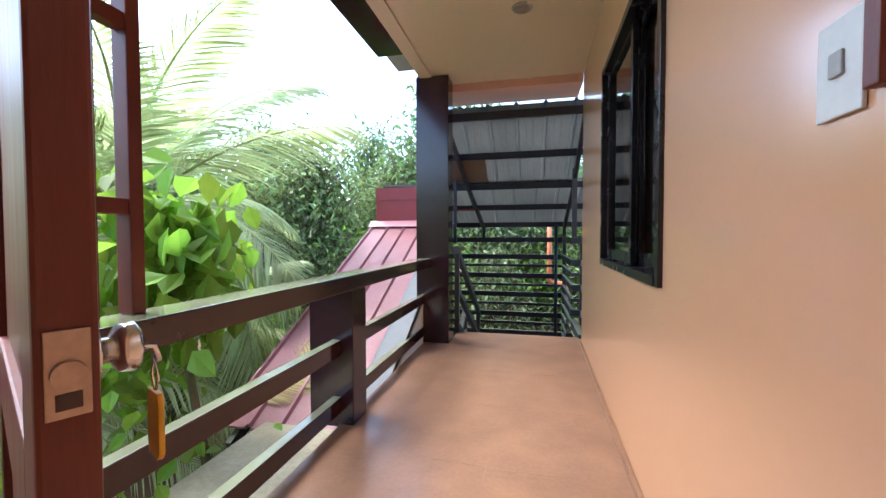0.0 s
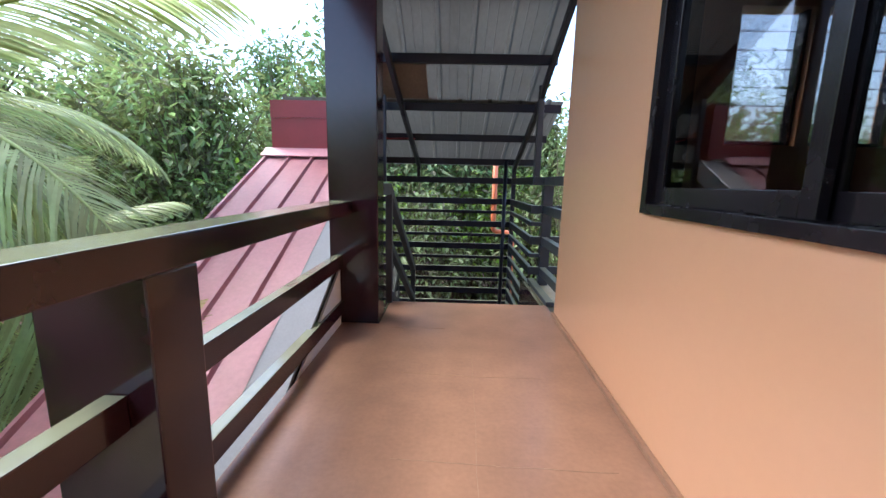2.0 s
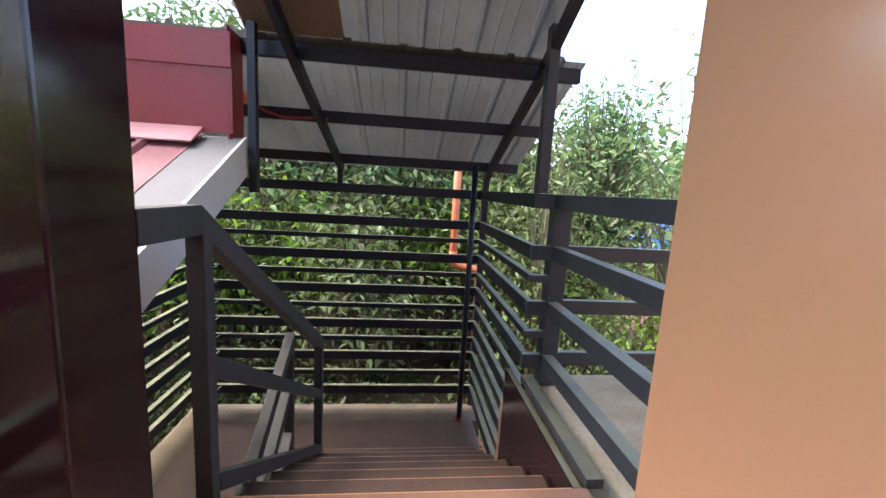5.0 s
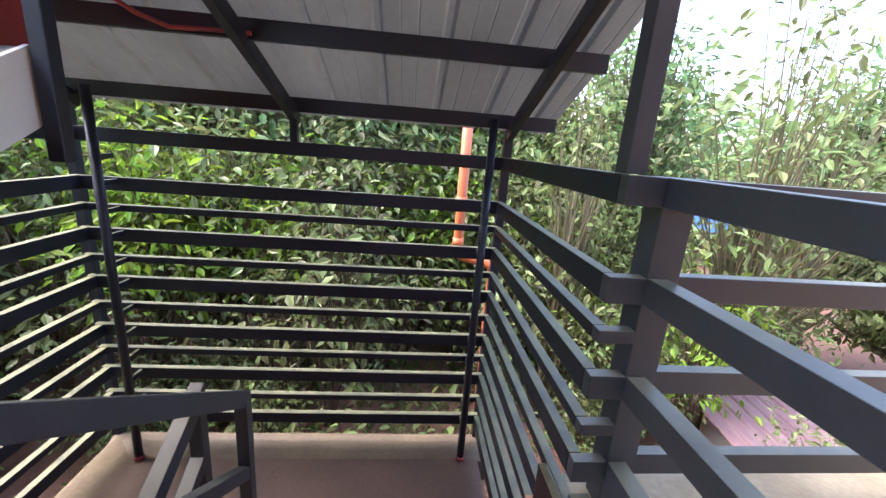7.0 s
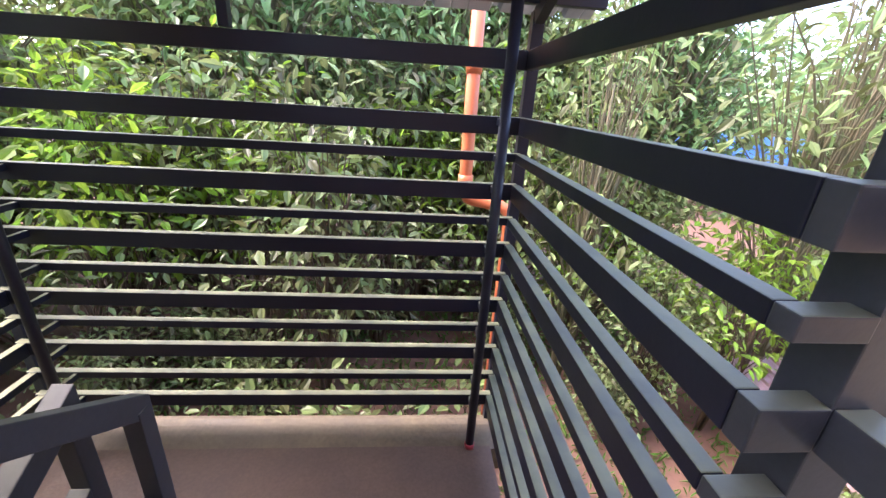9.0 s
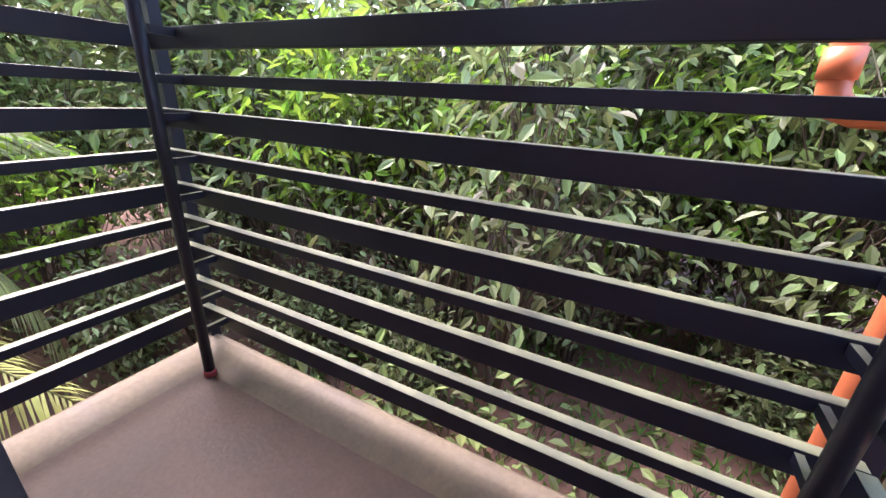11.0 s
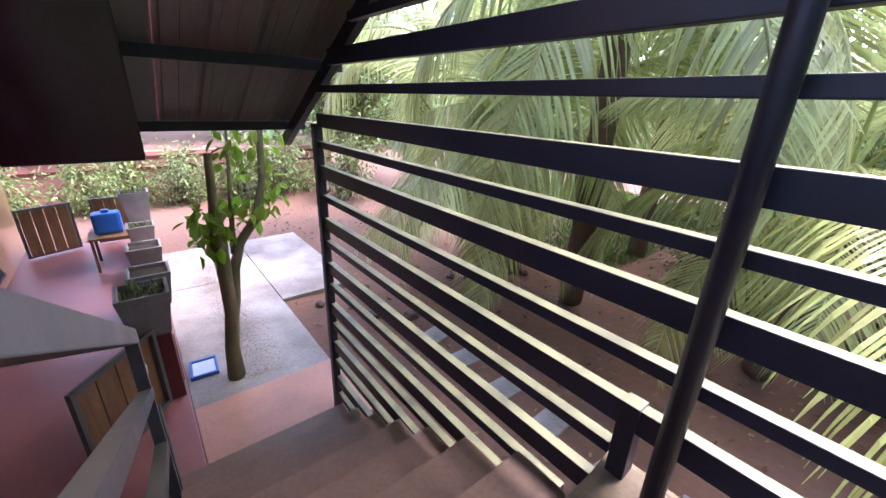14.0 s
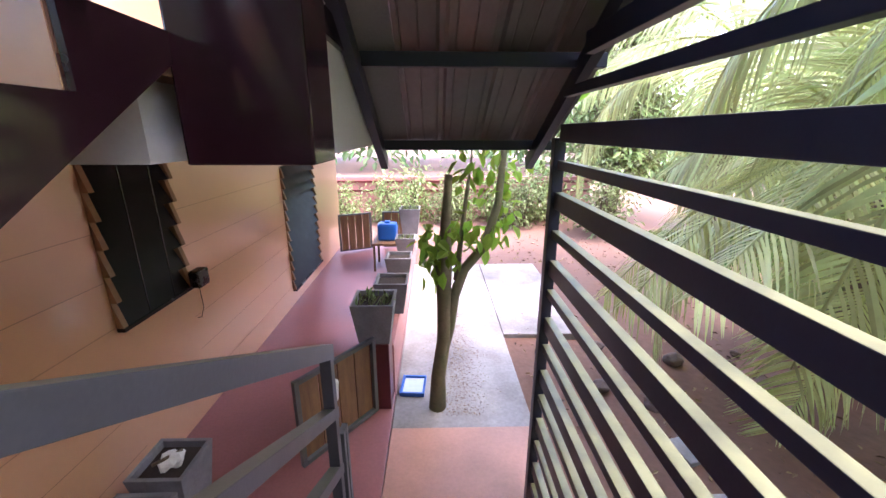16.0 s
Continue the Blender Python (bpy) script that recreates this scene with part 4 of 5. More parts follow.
tube(bm, [(W - 0.06, 0.045, 1.17), (W - 0.06, 0.055, 1.17), (W - 0.06, 0.06, 1.17), (W - 0.06, 0.074, 1.17), (W - 0.06, 0.079, 1.17)], [0.012, 0.013, 0.023, 0.025, 0.018], 18)
knob = part("door_knob", bm, M_CHROME, door, "chrome door knob")
bm = bmesh.new()
tube(bm, [(W - 0.06, 0.078, 1.17), (W - 0.06, 0.09, 1.165), (W - 0.06, 0.094, 1.15)], 0.004, 8)
part("key", bm, M_CHROME, knob)
tag = thing("key_tag", "yellow plastic key tag hanging from the door key", "key tag")
tag.matrix_basis = door.matrix_basis.copy()
bm = bmesh.new()
prism(bm, [(W - 0.073, 1.12), (W - 0.045, 1.12), (W - 0.04, 1.11), (W - 0.04, 1.058), (W - 0.048, 1.05), (W - 0.072, 1.05), (W - 0.08, 1.058), (W - 0.08, 1.11)], "y", 0.088, 0.094)
part("tag_body", bm, M_YELLOW, tag, bevel=0.002)
bm = bmesh.new()
tube(bm, [(W - 0.06, 0.091, 1.118), (W - 0.048, 0.091, 1.135), (W - 0.06, 0.091, 1.155), (W - 0.072, 0.091, 1.135), (W - 0.06, 0.091, 1.118)], 0.0015, 6)
part("ring", bm, M_CHROME, tag)
frm = thing("wooden_screen", "varnished brown wooden frame standing on the railing", "screen")
for x0, x1, y0, y1, z0, z1 in ((-0.26, -0.20, 2.06, 2.105, 1.001, CEIL - 0.002), (-0.26, -0.20, 2.20, 2.245, 1.001, CEIL - 0.002)):
    boxpart("upright", (x0, x1, y0, y1, z0, z1), M_WOOD, frm, bevel=0.004)
for z in (1.32, 1.9, 2.5):
    boxpart("crossbar", (-0.255, -0.205, 2.106, 2.199, z, z + 0.05), M_WOOD, frm, bevel=0.004)

# ---- on the wall and ceiling ----
sw = thing("light_switch", "white plastic wall switch plate", "switch")
sw.matrix_basis = SKEW
boxpart("plate", (1.6105, 1.6185, 1.93, 2.03, 1.44, 1.60), M_WHITE, sw, bevel=0.003)
boxpart("rocker", (1.605, 1.6102, 1.965, 1.995, 1.505, 1.545), M_GREY, sw, bevel=0.002)
strip = thing("wooden_strip", "short brown wooden strip fixed beside the switch", "strip")
strip.matrix_basis = SKEW
boxpart("board", (1.600, 1.6185, 1.885, 1.915, 1.46, 1.63), M_WOOD, strip, bevel=0.003)
lamp = thing("ceiling_light", "unlit round recessed ceiling light", "lamp", (0.96, 4.52, CEIL - 0.001))
bm = bmesh.new()
tube(bm, [(0, 0, 0), (0, 0, -0.012)], [0.085, 0.075], 24)
part("ring", bm, M_GREY, lamp)
bm = bmesh.new()
tube(bm, [(0, 0, -0.0125), (0, 0, -0.016)], [0.06, 0.055], 24)
part("lens", bm, M_BRASS, lamp, "dull frosted lens")

# hairline cracks in the cement floor
M_CRACK = mat("pale_crack_filler", (0.42, 0.28, 0.19), 0.8, 0.3, 8, 0)
for pts in (((0.84, 5.25), (0.838, 4.8), (0.826, 4.3), (0.81, 3.7), (0.80, 2.9)), ((0.45, 4.07), (0.9, 4.05), (1.40, 4.035)), ((0.35, 4.83), (0.838, 4.80), (1.25, 4.80)), ((0.5, 3.30), (0.9, 3.28), (1.3, 3.29)), ((0.118, 5.62), (0.12, 5.3), (0.11, 4.95)), ((0.2, 5.57), (0.4, 5.565), (0.65, 5.57))):
    bm = bmesh.new()
    for (x0, y0), (x1, y1) in zip(pts, pts[1:]):
        for k in range(6):
            u, v = k / 6, (k + 1) / 6
            j = lambda q: 0.006 * noise.noise((q * 5, x0 * 9, y0 * 9))
            beam(bm, (x0 + (x1 - x0) * u + j(u), y0 + (y1 - y0) * u + j(u + 3), 0.0008), (x0 + (x1 - x0) * v + j(v), y0 + (y1 - y0) * v + j(v + 3), 0.0008), 0.0026, 0.002)
    part("crack", bm, M_CRACK, floor)

# ---- orange drain pipe and roof box ----
pipe = thing("drain_pipe", "orange plastic drain pipe with elbow beside the screen", "pipe")
bm = bmesh.new()
tube(bm, [(1.42, 9.55, 2.2), (1.42, 9.55, 0.42), (1.425, 9.55, 0.36), (1.45, 9.55, 0.32), (1.50, 9.55, 0.305), (1.66, 9.45, 0.30), (1.72, 9.42, 0.27), (1.74, 9.41, 0.20), (1.75, 9.40, GROUND)], 0.045, 16)
part("tube", bm, M_ORANGE, pipe)
for z in (0.40, 0.78, 1.15):
    bm = bmesh.new()
    tube(bm, [(1.42, 9.55, z), (1.42, 9.55, z + 0.09)], 0.053, 16)
    part("coupling", bm, M_ORANGE, pipe)
jb = thing("junction_box", "orange plastic junction box under the stair roof", "box")
bm = bmesh.new()
tube(bm, [(-0.52, 8.12, roof1(8.12) - 0.005), (-0.52, 8.11, roof1(8.12) - 0.05), (-0.52, 8.108, roof1(8.12) - 0.055)], [0.07, 0.07, 0.045], 8)
part("box", bm, M_ORANGE, jb)
bm = bmesh.new()
tube(bm, [(-0.46, 8.13, roof1(8.12) - 0.04), (-0.36, 8.2, roof1(8.2) - 0.07), (-0.24, 8.25, roof1(8.25) - 0.085), (-0.05, 8.262, roof1(8.262) - 0.07), (0.13, 8.262, roof1(8.262) - 0.07)], 0.011, 8)
part("conduit", bm, M_RED, jb, "red corrugated conduit")

# ---- lower house: louvred window and door ----
M_LOUV = mat("dark_louvre_glass", (0.022, 0.018, 0.018), 0.5, 0.3, 6, 0.03, spec=0.12)
M_TRIM = mat("orange_wood_trim", (0.33, 0.16, 0.065), 0.5, 0.3, 6, 0.05)


def louvre(name, label, y0, y1, z0, z1, n):
    w = setting(thing(name, label, "window"), label, "window")
    # added dark sheet that paints the unlit interior behind the blades
    boxpart("interior_shade_panel", (LX + 0.09, LX + 0.12, y0 + 0.002, y1 - 0.002, z0 + 0.002, z1 - 0.002), M_DARKHOLE, w)
    dz = (z1 - z0) / n
    for k in range(n):
        z = z0 + dz * (k + 0.5)
        bm = bmesh.new()
        prism(bm, [(LX - 0.045, z - dz * 0.5), (LX - 0.037, z - dz * 0.5), (LX + 0.055, z + dz * 0.45), (LX + 0.047, z + dz * 0.45)], "y", y0 + 0.05, y1 - 0.05)
        part("blade", bm, M_LOUV, w)
        for ya, yb in ((y0 + 0.002, y0 + 0.048), (y1 - 0.048, y1 - 0.002)):
            bm = bmesh.new()
            prism(bm, [(LX - 0.05, z - dz * 0.5), (LX + 0.06, z - dz * 0.5), (LX + 0.06, z + dz * 0.5), (LX - 0.002, z + dz * 0.5)], "y", ya, yb)
            part("bracket", bm, M_TRIM, w)
    boxpart("window_sill", (LX - 0.06, LX + 0.08, y0, y1, z0 - 0.03, z0 - 0.001), M_BLACK, w, bevel=0.004)
    return w


w2 = louvre("window_2", "dark louvred window with orange stepped brackets", 3.78, 4.62, -1.61, -0.455, 6)
boxpart("bar", (LX - 0.056, LX - 0.05, 4.05, 4.056, -1.6, -0.46), M_BLACK, w2)
boxpart("bar", (LX - 0.056, LX - 0.05, 4.35, 4.356, -1.6, -0.46), M_BLACK, w2)
louvre("window_3", "tall dark louvred opening with orange stepped brackets", -0.2, 1.35, -2.68, -0.76, 12)
spk = thing("black_speaker", "small black box hung at the window corner", "speaker")
boxpart("case", (LX - 0.16, LX - 0.062, 3.70, 3.86, -1.62, -1.46), M_BLACK, spk, bevel=0.02)
bm = bmesh.new()
tube(bm, [(LX - 0.06, 3.72, -1.6), (LX - 0.02, 3.66, -1.75), (LX - 0.012, 3.64, -1.9), (LX - 0.012, 3.70, -1.98), (LX - 0.012, 3.75, -1.96)], 0.004, 6)
part("cord", bm, M_BLACK, spk)

# ---- porch: parapet, planters, gates ----
M_MAROON = mat("maroon_painted_cement", (0.13, 0.022, 0.025), 0.35, 0.25, 4, 0.05)
M_PARA = mat("pink_parapet_cement", (0.50, 0.22, 0.20), 0.55, 0.25, 3, 0.08)
M_PLANTER = mat("grey_cement_planter", (0.25, 0.25, 0.26), 0.8, 0.3, 6, 0.2, 50)
M_PLANK = mat("weathered_brown_plank", (0.24, 0.135, 0.06), 0.65, 0.4, 5, 0.15, 40, tint=(0.12, 0.06, 0.03), stretch=(5, 5, 0.7))
M_BLUE = mat("blue_plastic", (0.02, 0.14, 0.55), 0.35, 0.15, 6, 0.02)
M_POTSOIL = mat("dark_potting_soil", (0.05, 0.035, 0.025), 0.95, 0.3, 20, 0.4, 60)
para = thing("porch_parapet", "low maroon and pink cement parapet of the porch", "parapet")
boxpart("end_pillar", (-0.22, 0.04, 3.62, 3.88, GROUND + 0.03, -2.20), M_MAROON, para, bevel=0.01)
boxpart("wall", (-0.235, -0.06, -1.4, 3.615, GROUND + 0.03, -2.36), M_PARA, para, bevel=0.01)


def planter(x, y, z, w, h, label, plant=None, seed=0):
    p = thing("planter", label, "planter", (x, y, z), group="cement planters")
    bm = bmesh.new()
    t, b = w / 2, w * 0.36
    lo = [bm.verts.new((sx * b, sy * b, 0)) for sx, sy in ((-1, -1), (1, -1), (1, 1), (-1, 1))]
    hi = [bm.verts.new((sx * t, sy * t, h)) for sx, sy in ((-1, -1), (1, -1), (1, 1), (-1, 1))]
    ri = [bm.verts.new((sx * (t - 0.03), sy * (t - 0.03), h)) for sx, sy in ((-1, -1), (1, -1), (1, 1), (-1, 1))]
    ins = [bm.verts.new((sx * (t - 0.035), sy * (t - 0.035), h - 0.07)) for sx, sy in ((-1, -1), (1, -1), (1, 1), (-1, 1))]
    for a, c in ((lo, hi), (hi, ri), (ri, ins)):
        for i in range(4):
            j = (i + 1) % 4
            bm.faces.new((a[i], a[j], c[j], c[i]))
    bm.faces.new(lo[::-1])
    bm.faces.new(ins)
    part("pot", bm, M_PLANTER, p, bevel=0.006)
    boxpart("soil", (-t + 0.036, t - 0.036, -t + 0.036, t - 0.036, h - 0.068, h - 0.05), M_POTSOIL, p)
    if plant:
        r = np.random.default_rng(seed)
        k = plant
        ps = np.column_stack((r.uniform(-t * 0.8, t * 0.8, k), r.uniform(-t * 0.8, t * 0.8, k), np.full(k, h - 0.05)))
        leaf_cloud("plant", ps, np.column_stack((r.normal(0, 0.5, k), r.normal(0, 0.5, k), np.ones(k))), r.uniform(0.05, 0.13, k), 0.25, 0.1, M_LEAFD, p, rng=r)
    return p


planter(-0.08, 3.72, -2.199, 0.40, 0.42, "tapered grey cement planter with small green seedlings", 60, 1)
planter(-0.14, 2.75, -2.359, 0.40, 0.40, "tapered grey cement planter filled with pale soil")
planter(-0.14, 1.75, -2.359, 0.38, 0.38, "tapered grey cement planter filled with pale soil")
planter(-0.14, 0.4, -2.359, 0.36, 0.30, "shallow grey cement planter on the parapet", 30, 2)
planter(-0.14, -1.05, -2.359, 0.44, 0.55, "large grey cement planter at the parapet end", 80, 3)
planter(1.20, 4.92, GROUND + 0.031, 0.38, 0.46, "grey cement planter with white rubbish beside the wall")
planter(1.17, 5.38, GROUND + 0.031, 0.38, 0.46, "grey cement planter with an orange cloth beside the wall")
rub = thing("rubbish", "crumpled white plastic rubbish lying in a planter", "rubbish", (1.20, 4.92, GROUND + 0.445))
bm = bmesh.new()
bmesh.ops.create_icosphere(bm, subdivisions=3, radius=0.075)
for v in bm.verts:
    v.co *= 1 + 0.5 * noise.noise(v.co * 22)
    v.co.z = max(0, v.co.z * 0.7 + 0.03)
part("bag", bm, M_WHITE, rub)
bm = bmesh.new()
tube(bm, [(-0.05, -0.06, 0.06), (0.06, 0.09, 0.075)], 0.012, 8)
part("stick", bm, M_KERB, rub)
drum = thing("blue_container", "bright blue plastic water container on the parapet", "container", (0.28, -0.45, -2.36))
boxpart("body", (-0.19, 0.19, -0.15, 0.15, 0.02, 0.36), M_BLUE, drum, bevel=0.05)
boxpart("cap", (-0.05, 0.05, -0.05, 0.05, 0.361, 0.40), M_BLUE, drum, bevel=0.01)
shelf = thing("plant_shelf", "low brown wooden shelf beside the parapet", "shelf", (0.28, -0.45, 0))
boxpart("board", (-0.30, 0.28, -0.35, 0.35, -2.38, -2.345), M_PLANK, shelf, bevel=0.004)
for sx in (-0.26, 0.24):
    for sy in (-0.3, 0.3):
        boxpart("leg", (sx - 0.02, sx + 0.02, sy - 0.02, sy + 0.02, GROUND + 0.03, -2.381), M_PLANK, shelf)


def gate(x, y, turn, w, h, label, boards):
    g = thing("wooden_gate", label, "gate", (x, y, GROUND + 0.07), group="porch gates")
    g.rotation_euler = (0, 0, radians(turn))
    for a in ((0, 0.04, 0, h), (w - 0.04, w, 0, h), (0.041, w - 0.041, 0, 0.04), (0.041, w - 0.041, h - 0.04, h)):
        boxpart("frame_bar", (a[0], a[1], -0.02, 0.02, a[2], a[3]), M_STEELG, g, bevel=0.003)
    n = boards
    bw = (w - 0.09) / n
    for k in range(n):
        boxpart("board", (0.045 + bw * k, 0.045 + bw * (k + 1) - 0.012, -0.035, -0.021, 0.03, h - 0.03), M_PLANK, g, bevel=0.003)
    return g


M_STEELG = mat("grey_painted_steel", (0.10, 0.11, 0.115), 0.5, 0.25, 6, 0.05, 60)
gate(-0.09, 3.93, 53, 0.85, 0.80, "half open brown plank gate in grey steel frame", 4)
gate(-0.05, 4.98, 88, 0.10, 0.75, "narrow open plank gate seen on edge by stairs", 1)
gate(1.48, -1.35, 205, 0.75, 0.85, "brown plank gate standing open at porch end", 4)
gate(0.55, -1.75, 180, 0.6, 0.85, "dark brown plank gate at the far porch end", 3)
cup = thing("white_cup", "small white plastic cup hung on the newel", "cup", (-0.02, 5.09, -1.86))
bm = bmesh.new()
tube(bm, [(0, 0, 0), (0, 0, 0.12), (0, 0, 0.121), (0, 0, 0.02)], [0.035, 0.045, 0.04, 0.03], 14)
part("cup_body", bm, M_WHITE, cup)

# ---- yard ----
tray = thing("blue_tray", "shallow blue and white plastic tray on concrete", "tray", (-0.42, 3.50, GROUND + 0.001))
tray.rotation_euler = (0, 0, radians(-4))
boxpart("base", (-0.13, 0.13, -0.16, 0.16, 0, 0.02), M_BLUE, tray, bevel=0.006)
boxpart("lining", (-0.105, 0.105, -0.135, 0.135, 0.0205, 0.024), mat("pale_blue_plastic", (0.55, 0.68, 0.85), 0.4, 0.1, 8, 0.02), tray)
for x0, x1, y0, y1 in ((-0.13, -0.11, -0.16, 0.16), (0.11, 0.13, -0.16, 0.16), (-0.109, 0.109, -0.16, -0.14), (-0.109, 0.109, 0.14, 0.16)):
    boxpart("rim", (x0, x1, y0, y1, 0.021, 0.045), M_BLUE, tray)

tree = thing("yard_tree", "forked mossy young tree with lime green leaves", "tree")
rng = np.random.default_rng(21)
bm = bmesh.new()
tube(bm, [(-0.68, 3.82, GROUND - 0.03), (-0.69, 3.80, -2.6), (-0.74, 3.79, -2.2), (-0.745, 3.78, -1.85), (-0.74, 3.78, -1.45), (-0.76, 3.77, -1.0), (-0.78, 3.75, -0.62)], [0.085, 0.07, 0.068, 0.062, 0.075, 0.045, 0.035], 12)
tube(bm, [(-0.71, 3.80, -2.5), (-0.80, 3.77, -2.1), (-0.84, 3.75, -1.75), (-0.93, 3.72, -1.5), (-1.12, 3.68, -1.28), (-1.24, 3.62, -0.9), (-1.30, 3.55, -0.2), (-1.36, 3.48, 0.5), (-1.40, 3.45, 1.1)], [0.045, 0.05, 0.05, 0.048, 0.045, 0.036, 0.03, 0.022, 0.01], 10)
tube(bm, [(-0.86, 3.73, -1.6), (-0.90, 3.70, -1.2), (-0.96, 3.6, -0.75), (-1.0, 3.5, -0.45)], [0.03, 0.024, 0.018, 0.01], 8)
for v in bm.verts:
    v.co += Vector((noise.noise(v.co * 9), noise.noise(v.co * 9 + Vector((5, 0, 0))), 0)) * 0.012
part("trunk", bm, M_BARK, tree)
pos, way, size = [], [], []
for cx, cy, cz, k, r in ((-0.70, 3.80, -1.35, 34, 0.22), (-0.62, 3.82, -1.15, 22, 0.16), (-0.9, 3.75, -1.15, 20, 0.16), (-1.20, 3.65, -1.12, 26, 0.2), (-1.3, 3.55, -0.8, 20, 0.22), (-1.05, 3.5, -0.62, 26, 0.25), (-1.40, 3.45, 0.8, 45, 0.42), (-1.5, 3.3, 1.15, 55, 0.45), (-1.3, 3.4, 1.35, 40, 0.4), (-1.55, 3.75, 1.0, 40, 0.4), (-1.35, 3.0, 0.1, 36, 0.35), (-1.4, 2.8, -0.25, 40, 0.38), (-1.3, 3.5, -0.1, 24, 0.28), (-1.75, 3.3, 0.5, 30, 0.35)):
    k = k * 2 if cz > 0.3 else k
    pos.append(rng.normal(0, 0.5, (k, 3)) * r + (cx, cy, cz))
    d = rng.normal(0, 0.7, (k, 3))
    d[:, 2] -= 1.0
    way.append(d)
    size.append(rng.uniform(0.10, 0.17, k) * (1.7 if cz > 0.3 else 1.0))
leaf_cloud("crown", np.concatenate(pos), np.concatenate(way), np.concatenate(size), 0.68, 0.12, M_LIME, tree, "bright lime green hanging leaves", rng=rng)

stone = thing("stepping_stone", "pale concrete stepping stone lying on soil", "stone", (-2.9, 5.0, GROUND - 0.05), group="stepping stones")
bm = bmesh.new()
box(bm, -0.18, 0.18, -0.14, 0.14, -0.04, 0.055)
part("slab", bm, M_CONC, stone, bevel=0.012)
for k, (x, y) in enumerate(((-2.88, 5.64), (-2.86, 6.24), (-2.92, 6.9), (-3.0, 7.5), (-3.04, 8.1), (-2.95, 4.4))):
    copy_thing(stone, Matrix.Translation((x, y, GROUND - 0.05)) @ Matrix.Rotation(0.4 * math.sin(k * 3), 4, "Z"))

gwall = thing("garden_wall", "low brown hollow block garden wall with plants", "wall")
boxpart("wall", (-6, 6, -6.2, -6.05, GROUND - 0.1, GROUND + 1.25), M_PARA, gwall, bevel=0.01)
for z in (0.75, 1.05):
    boxpart("ledge", (-6, 6, -6.049, -6.0, GROUND + z, GROUND + z + 0.08), M_MAROON, gwall)
plant_many(broadleaf("potted_bush", "bright green bush at the garden wall", 1.3, 0.6, 0.05, 40, 24, 0.14, 0.4, M_LEAF, 31, stems=3, trunk=0.02, category="shrub"), [(0.9, -5.2, 0, 1.0), (-0.1, -5.4, 1, 1.2), (-1.4, -5.3, 2, 1.1), (2.2, -5.2, 3, 0.9), (-2.7, -5.2, 4, 1.3), (0.4, -4.6, 5, 0.7), (-4.2, -5.0, 1.4, 1.3)], "bushes at the garden wall")

# lawn, litter and stones
rng = np.random.default_rng(8)
n = 26000
ps = np.column_stack((rng.uniform(-14, -6.6, n), rng.uniform(-3.5, 4.6, n), np.full(n, GROUND - 0.06)))
tagged(leaf_cloud("lawn", ps, np.column_stack((rng.normal(0, 0.5, n), rng.normal(0, 0.5, n), np.ones(n))), rng.uniform(0.06, 0.16, n), 0.16, 0.1, M_GRASS, None, rng=rng), "bright green lawn beyond the palms", "grass", kind="stuff")
n = 9000
ps = np.column_stack((rng.uniform(-3, 9, n), rng.uniform(9.6, 15, n), np.full(n, GROUND - 0.06)))
tagged(leaf_cloud("undergrowth", ps, np.column_stack((rng.normal(0, 0.7, n), rng.normal(0, 0.7, n), np.ones(n))), rng.uniform(0.06, 0.2, n), 0.2, 0.1, M_GRASS, None, rng=rng), "thin grass under the garden shrubs", "grass", kind="stuff")
M_DRY = mat("dry_leaf", (0.22, 0.13, 0.07), 0.8, 0.3, 5, 0, rand=0.5)
n = 2600
ps = np.column_stack((rng.uniform(-9, -1.7, n), rng.uniform(-3, 10, n), rng.uniform(-0.035, 0.0, n) + GROUND))
tagged(leaf_cloud("leaf_litter", ps, np.column_stack((rng.normal(0, 1, n), rng.normal(0, 1, n), rng.normal(0, 0.12, n))), rng.uniform(0.03, 0.10, n), 0.45, 0.2, M_DRY, None, rng=rng), "dry brown leaves scattered on the soil", "litter", kind="stuff")
n = 5000
xs = rng.normal(-0.92, 0.13, n) + 0.06 * np.sin(np.arange(n) * 0.7)
ps = np.column_stack((np.clip(xs, -1.58, -0.3), rng.uniform(0.4, 3.95, n), np.full(n, GROUND + 0.004)))
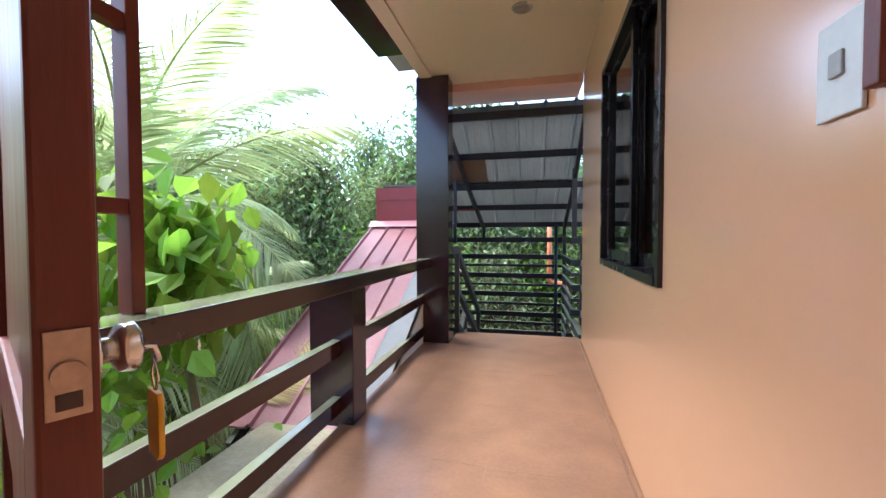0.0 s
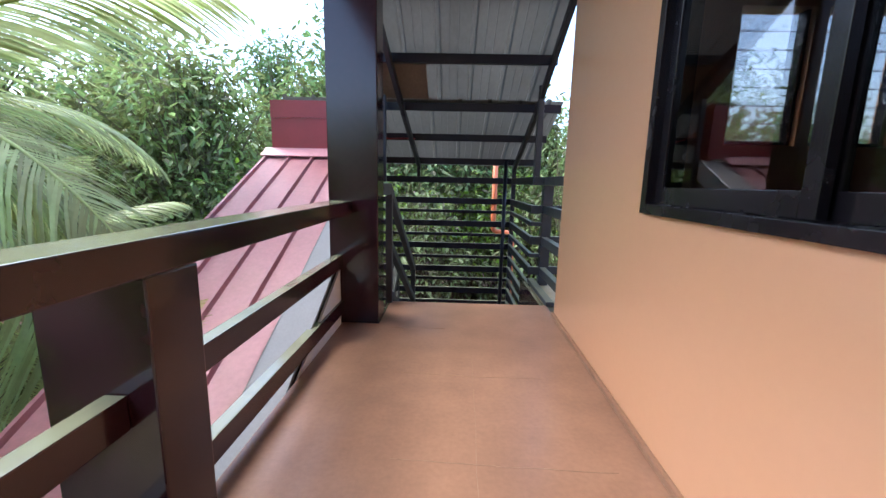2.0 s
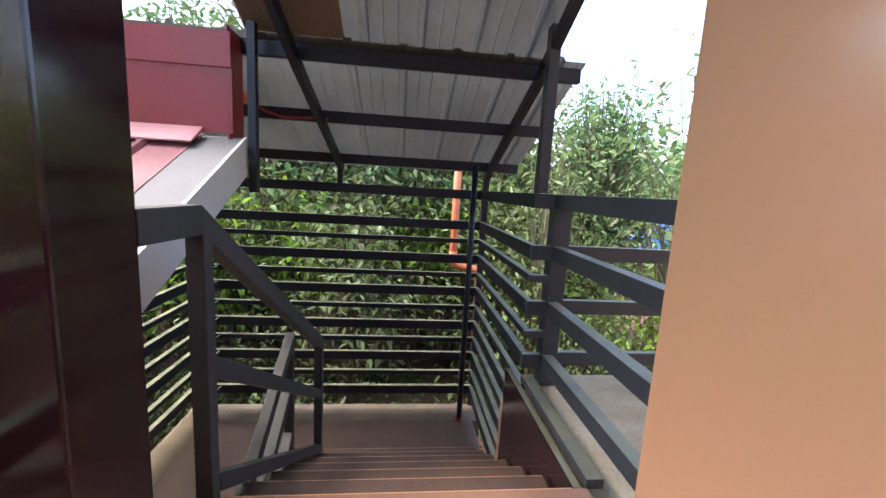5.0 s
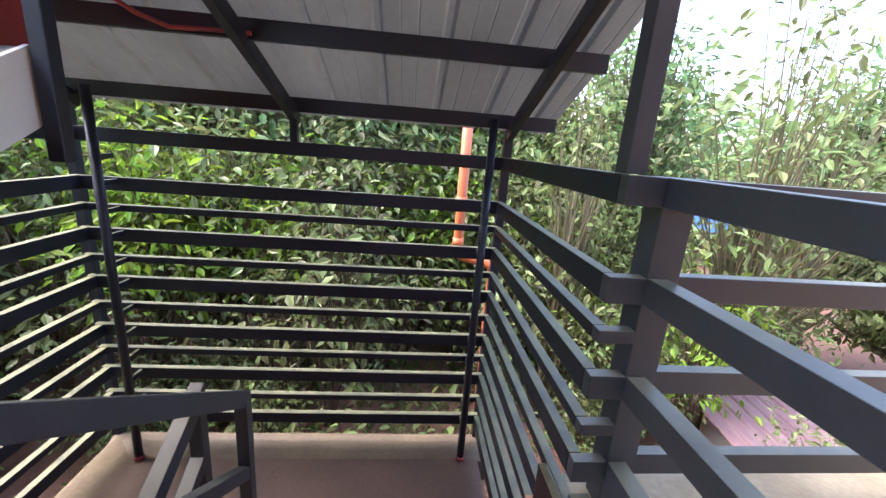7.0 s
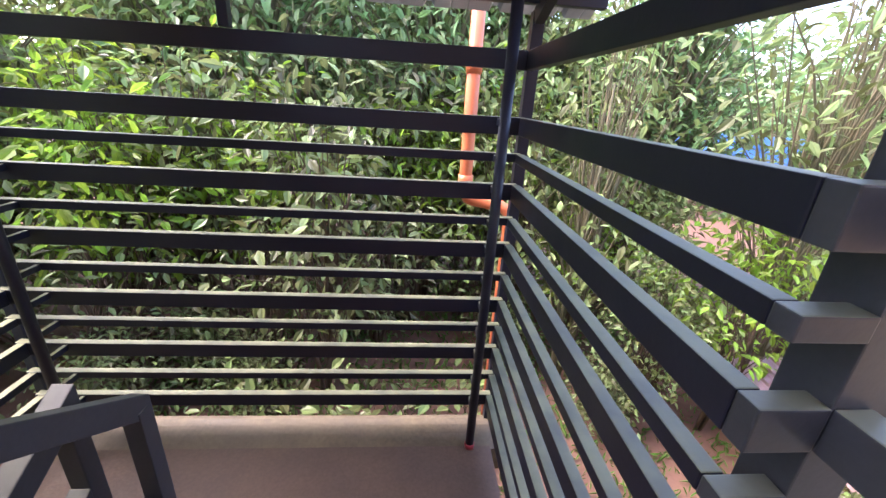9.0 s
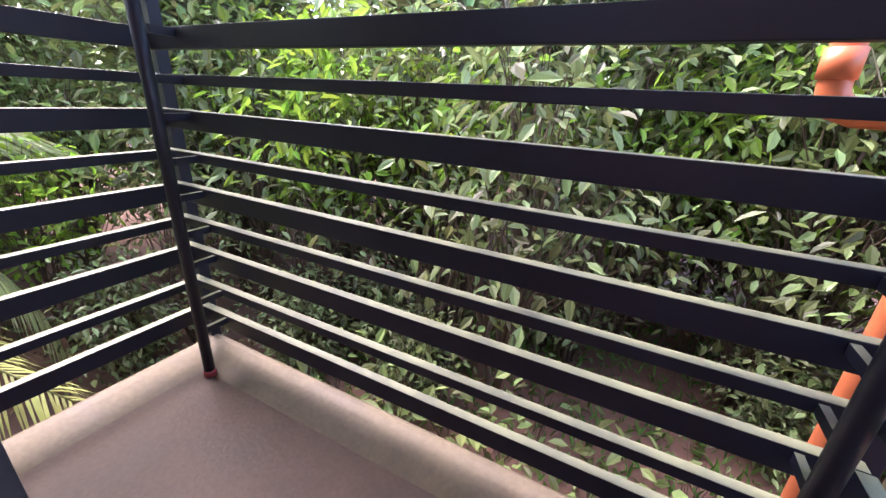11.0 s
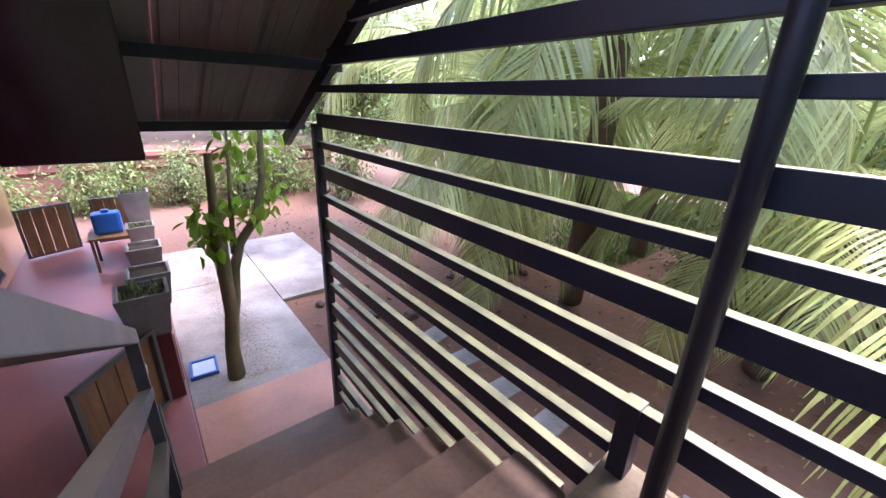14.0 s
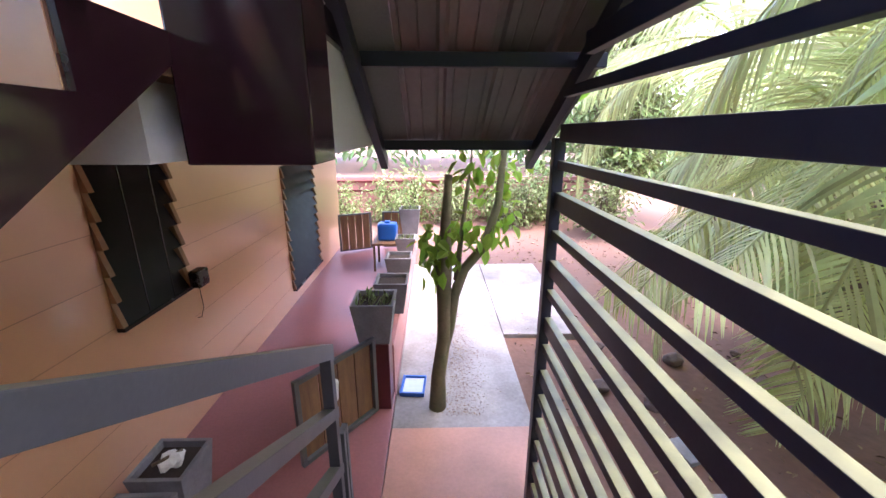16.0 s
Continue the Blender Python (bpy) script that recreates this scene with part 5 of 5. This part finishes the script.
tagged(leaf_cloud("yard_litter", ps, np.column_stack((rng.normal(0, 1, n), rng.normal(0, 1, n), rng.normal(0, 0.08, n))), rng.uniform(0.005, 0.018, n), 0.6, 0.1, M_DRY, None, rng=rng), "crumbs of dry leaves and dirt on the concrete yard", "litter", kind="stuff")
M_ROCK = mat("dark_rock", (0.13, 0.09, 0.075), 0.9, 0.3, 8, 0.4)
rock = thing("garden_rock", "rough dark rock lying on bare soil", "rock", (-3.6, 3.0, GROUND - 0.03), group="garden rocks")
bm = bmesh.new()
bmesh.ops.create_icosphere(bm, subdivisions=3, radius=0.11)
for v in bm.verts:
    v.co *= 1 + 0.35 * noise.noise(v.co * 11)
    v.co.z = v.co.z * 0.7 + 0.02
part("body", bm, M_ROCK, rock)
for k in range(13):
    a = k * 2.4
    copy_thing(rock, Matrix.Translation((-4.6 + 1.9 * math.cos(a) + 0.1 * k, 3.2 + 2.6 * math.sin(a * 1.3), GROUND - 0.04)) @ Matrix.Rotation(a, 4, "Z") @ Matrix.Scale(0.5 + 0.08 * (k % 6), 4))

# seen past the terrace: a low roof and a blue sheet among the trees
M_PALEPINK = mat("sun_bleached_pink_sheet", (0.72, 0.55, 0.56), 0.5, 0.3, 5, 0.05, 30, tint=(0.5, 0.25, 0.27), stretch=(4, 0.5, 1))
low = thing("low_shed", "low shed with pale pink ribbed metal roof", "shed")
bm = bmesh.new()
sheet(bm, 5.2, 7.0, 8.9, 10.8, lambda y: -2.25 + 0.12 * (y - 8.6), 0.03, 0.22, 0)
part("roof", bm, M_PALEPINK, low)
boxpart("wall", (5.4, 6.8, 9.1, 10.6, GROUND - 0.1, -2.27), M_GREY, low)
M_TARP = mat("blue_tarpaulin", (0.10, 0.28, 0.75), 0.45, 0.15, 1.5, 0.15, 6)
tarp = thing("blue_tarpaulin", "blue tarpaulin roof far off among trees", "tarpaulin")
bm = bmesh.new()
prism(bm, [(9.5, -1.2), (17.5, -1.6), (17.5, 0.3), (9.5, 0.4)], "y", 21.9, 22.0)
for v in bm.verts:
    v.co.y += 0.8 * (v.co.z > 0)
part("sheet", bm, M_TARP, tarp)
for x in (10, 13.5, 17):
    boxpart("post", (x - 0.05, x + 0.05, 22.05, 22.15, GROUND - 0.2, -0.9), M_TWIG, tarp)
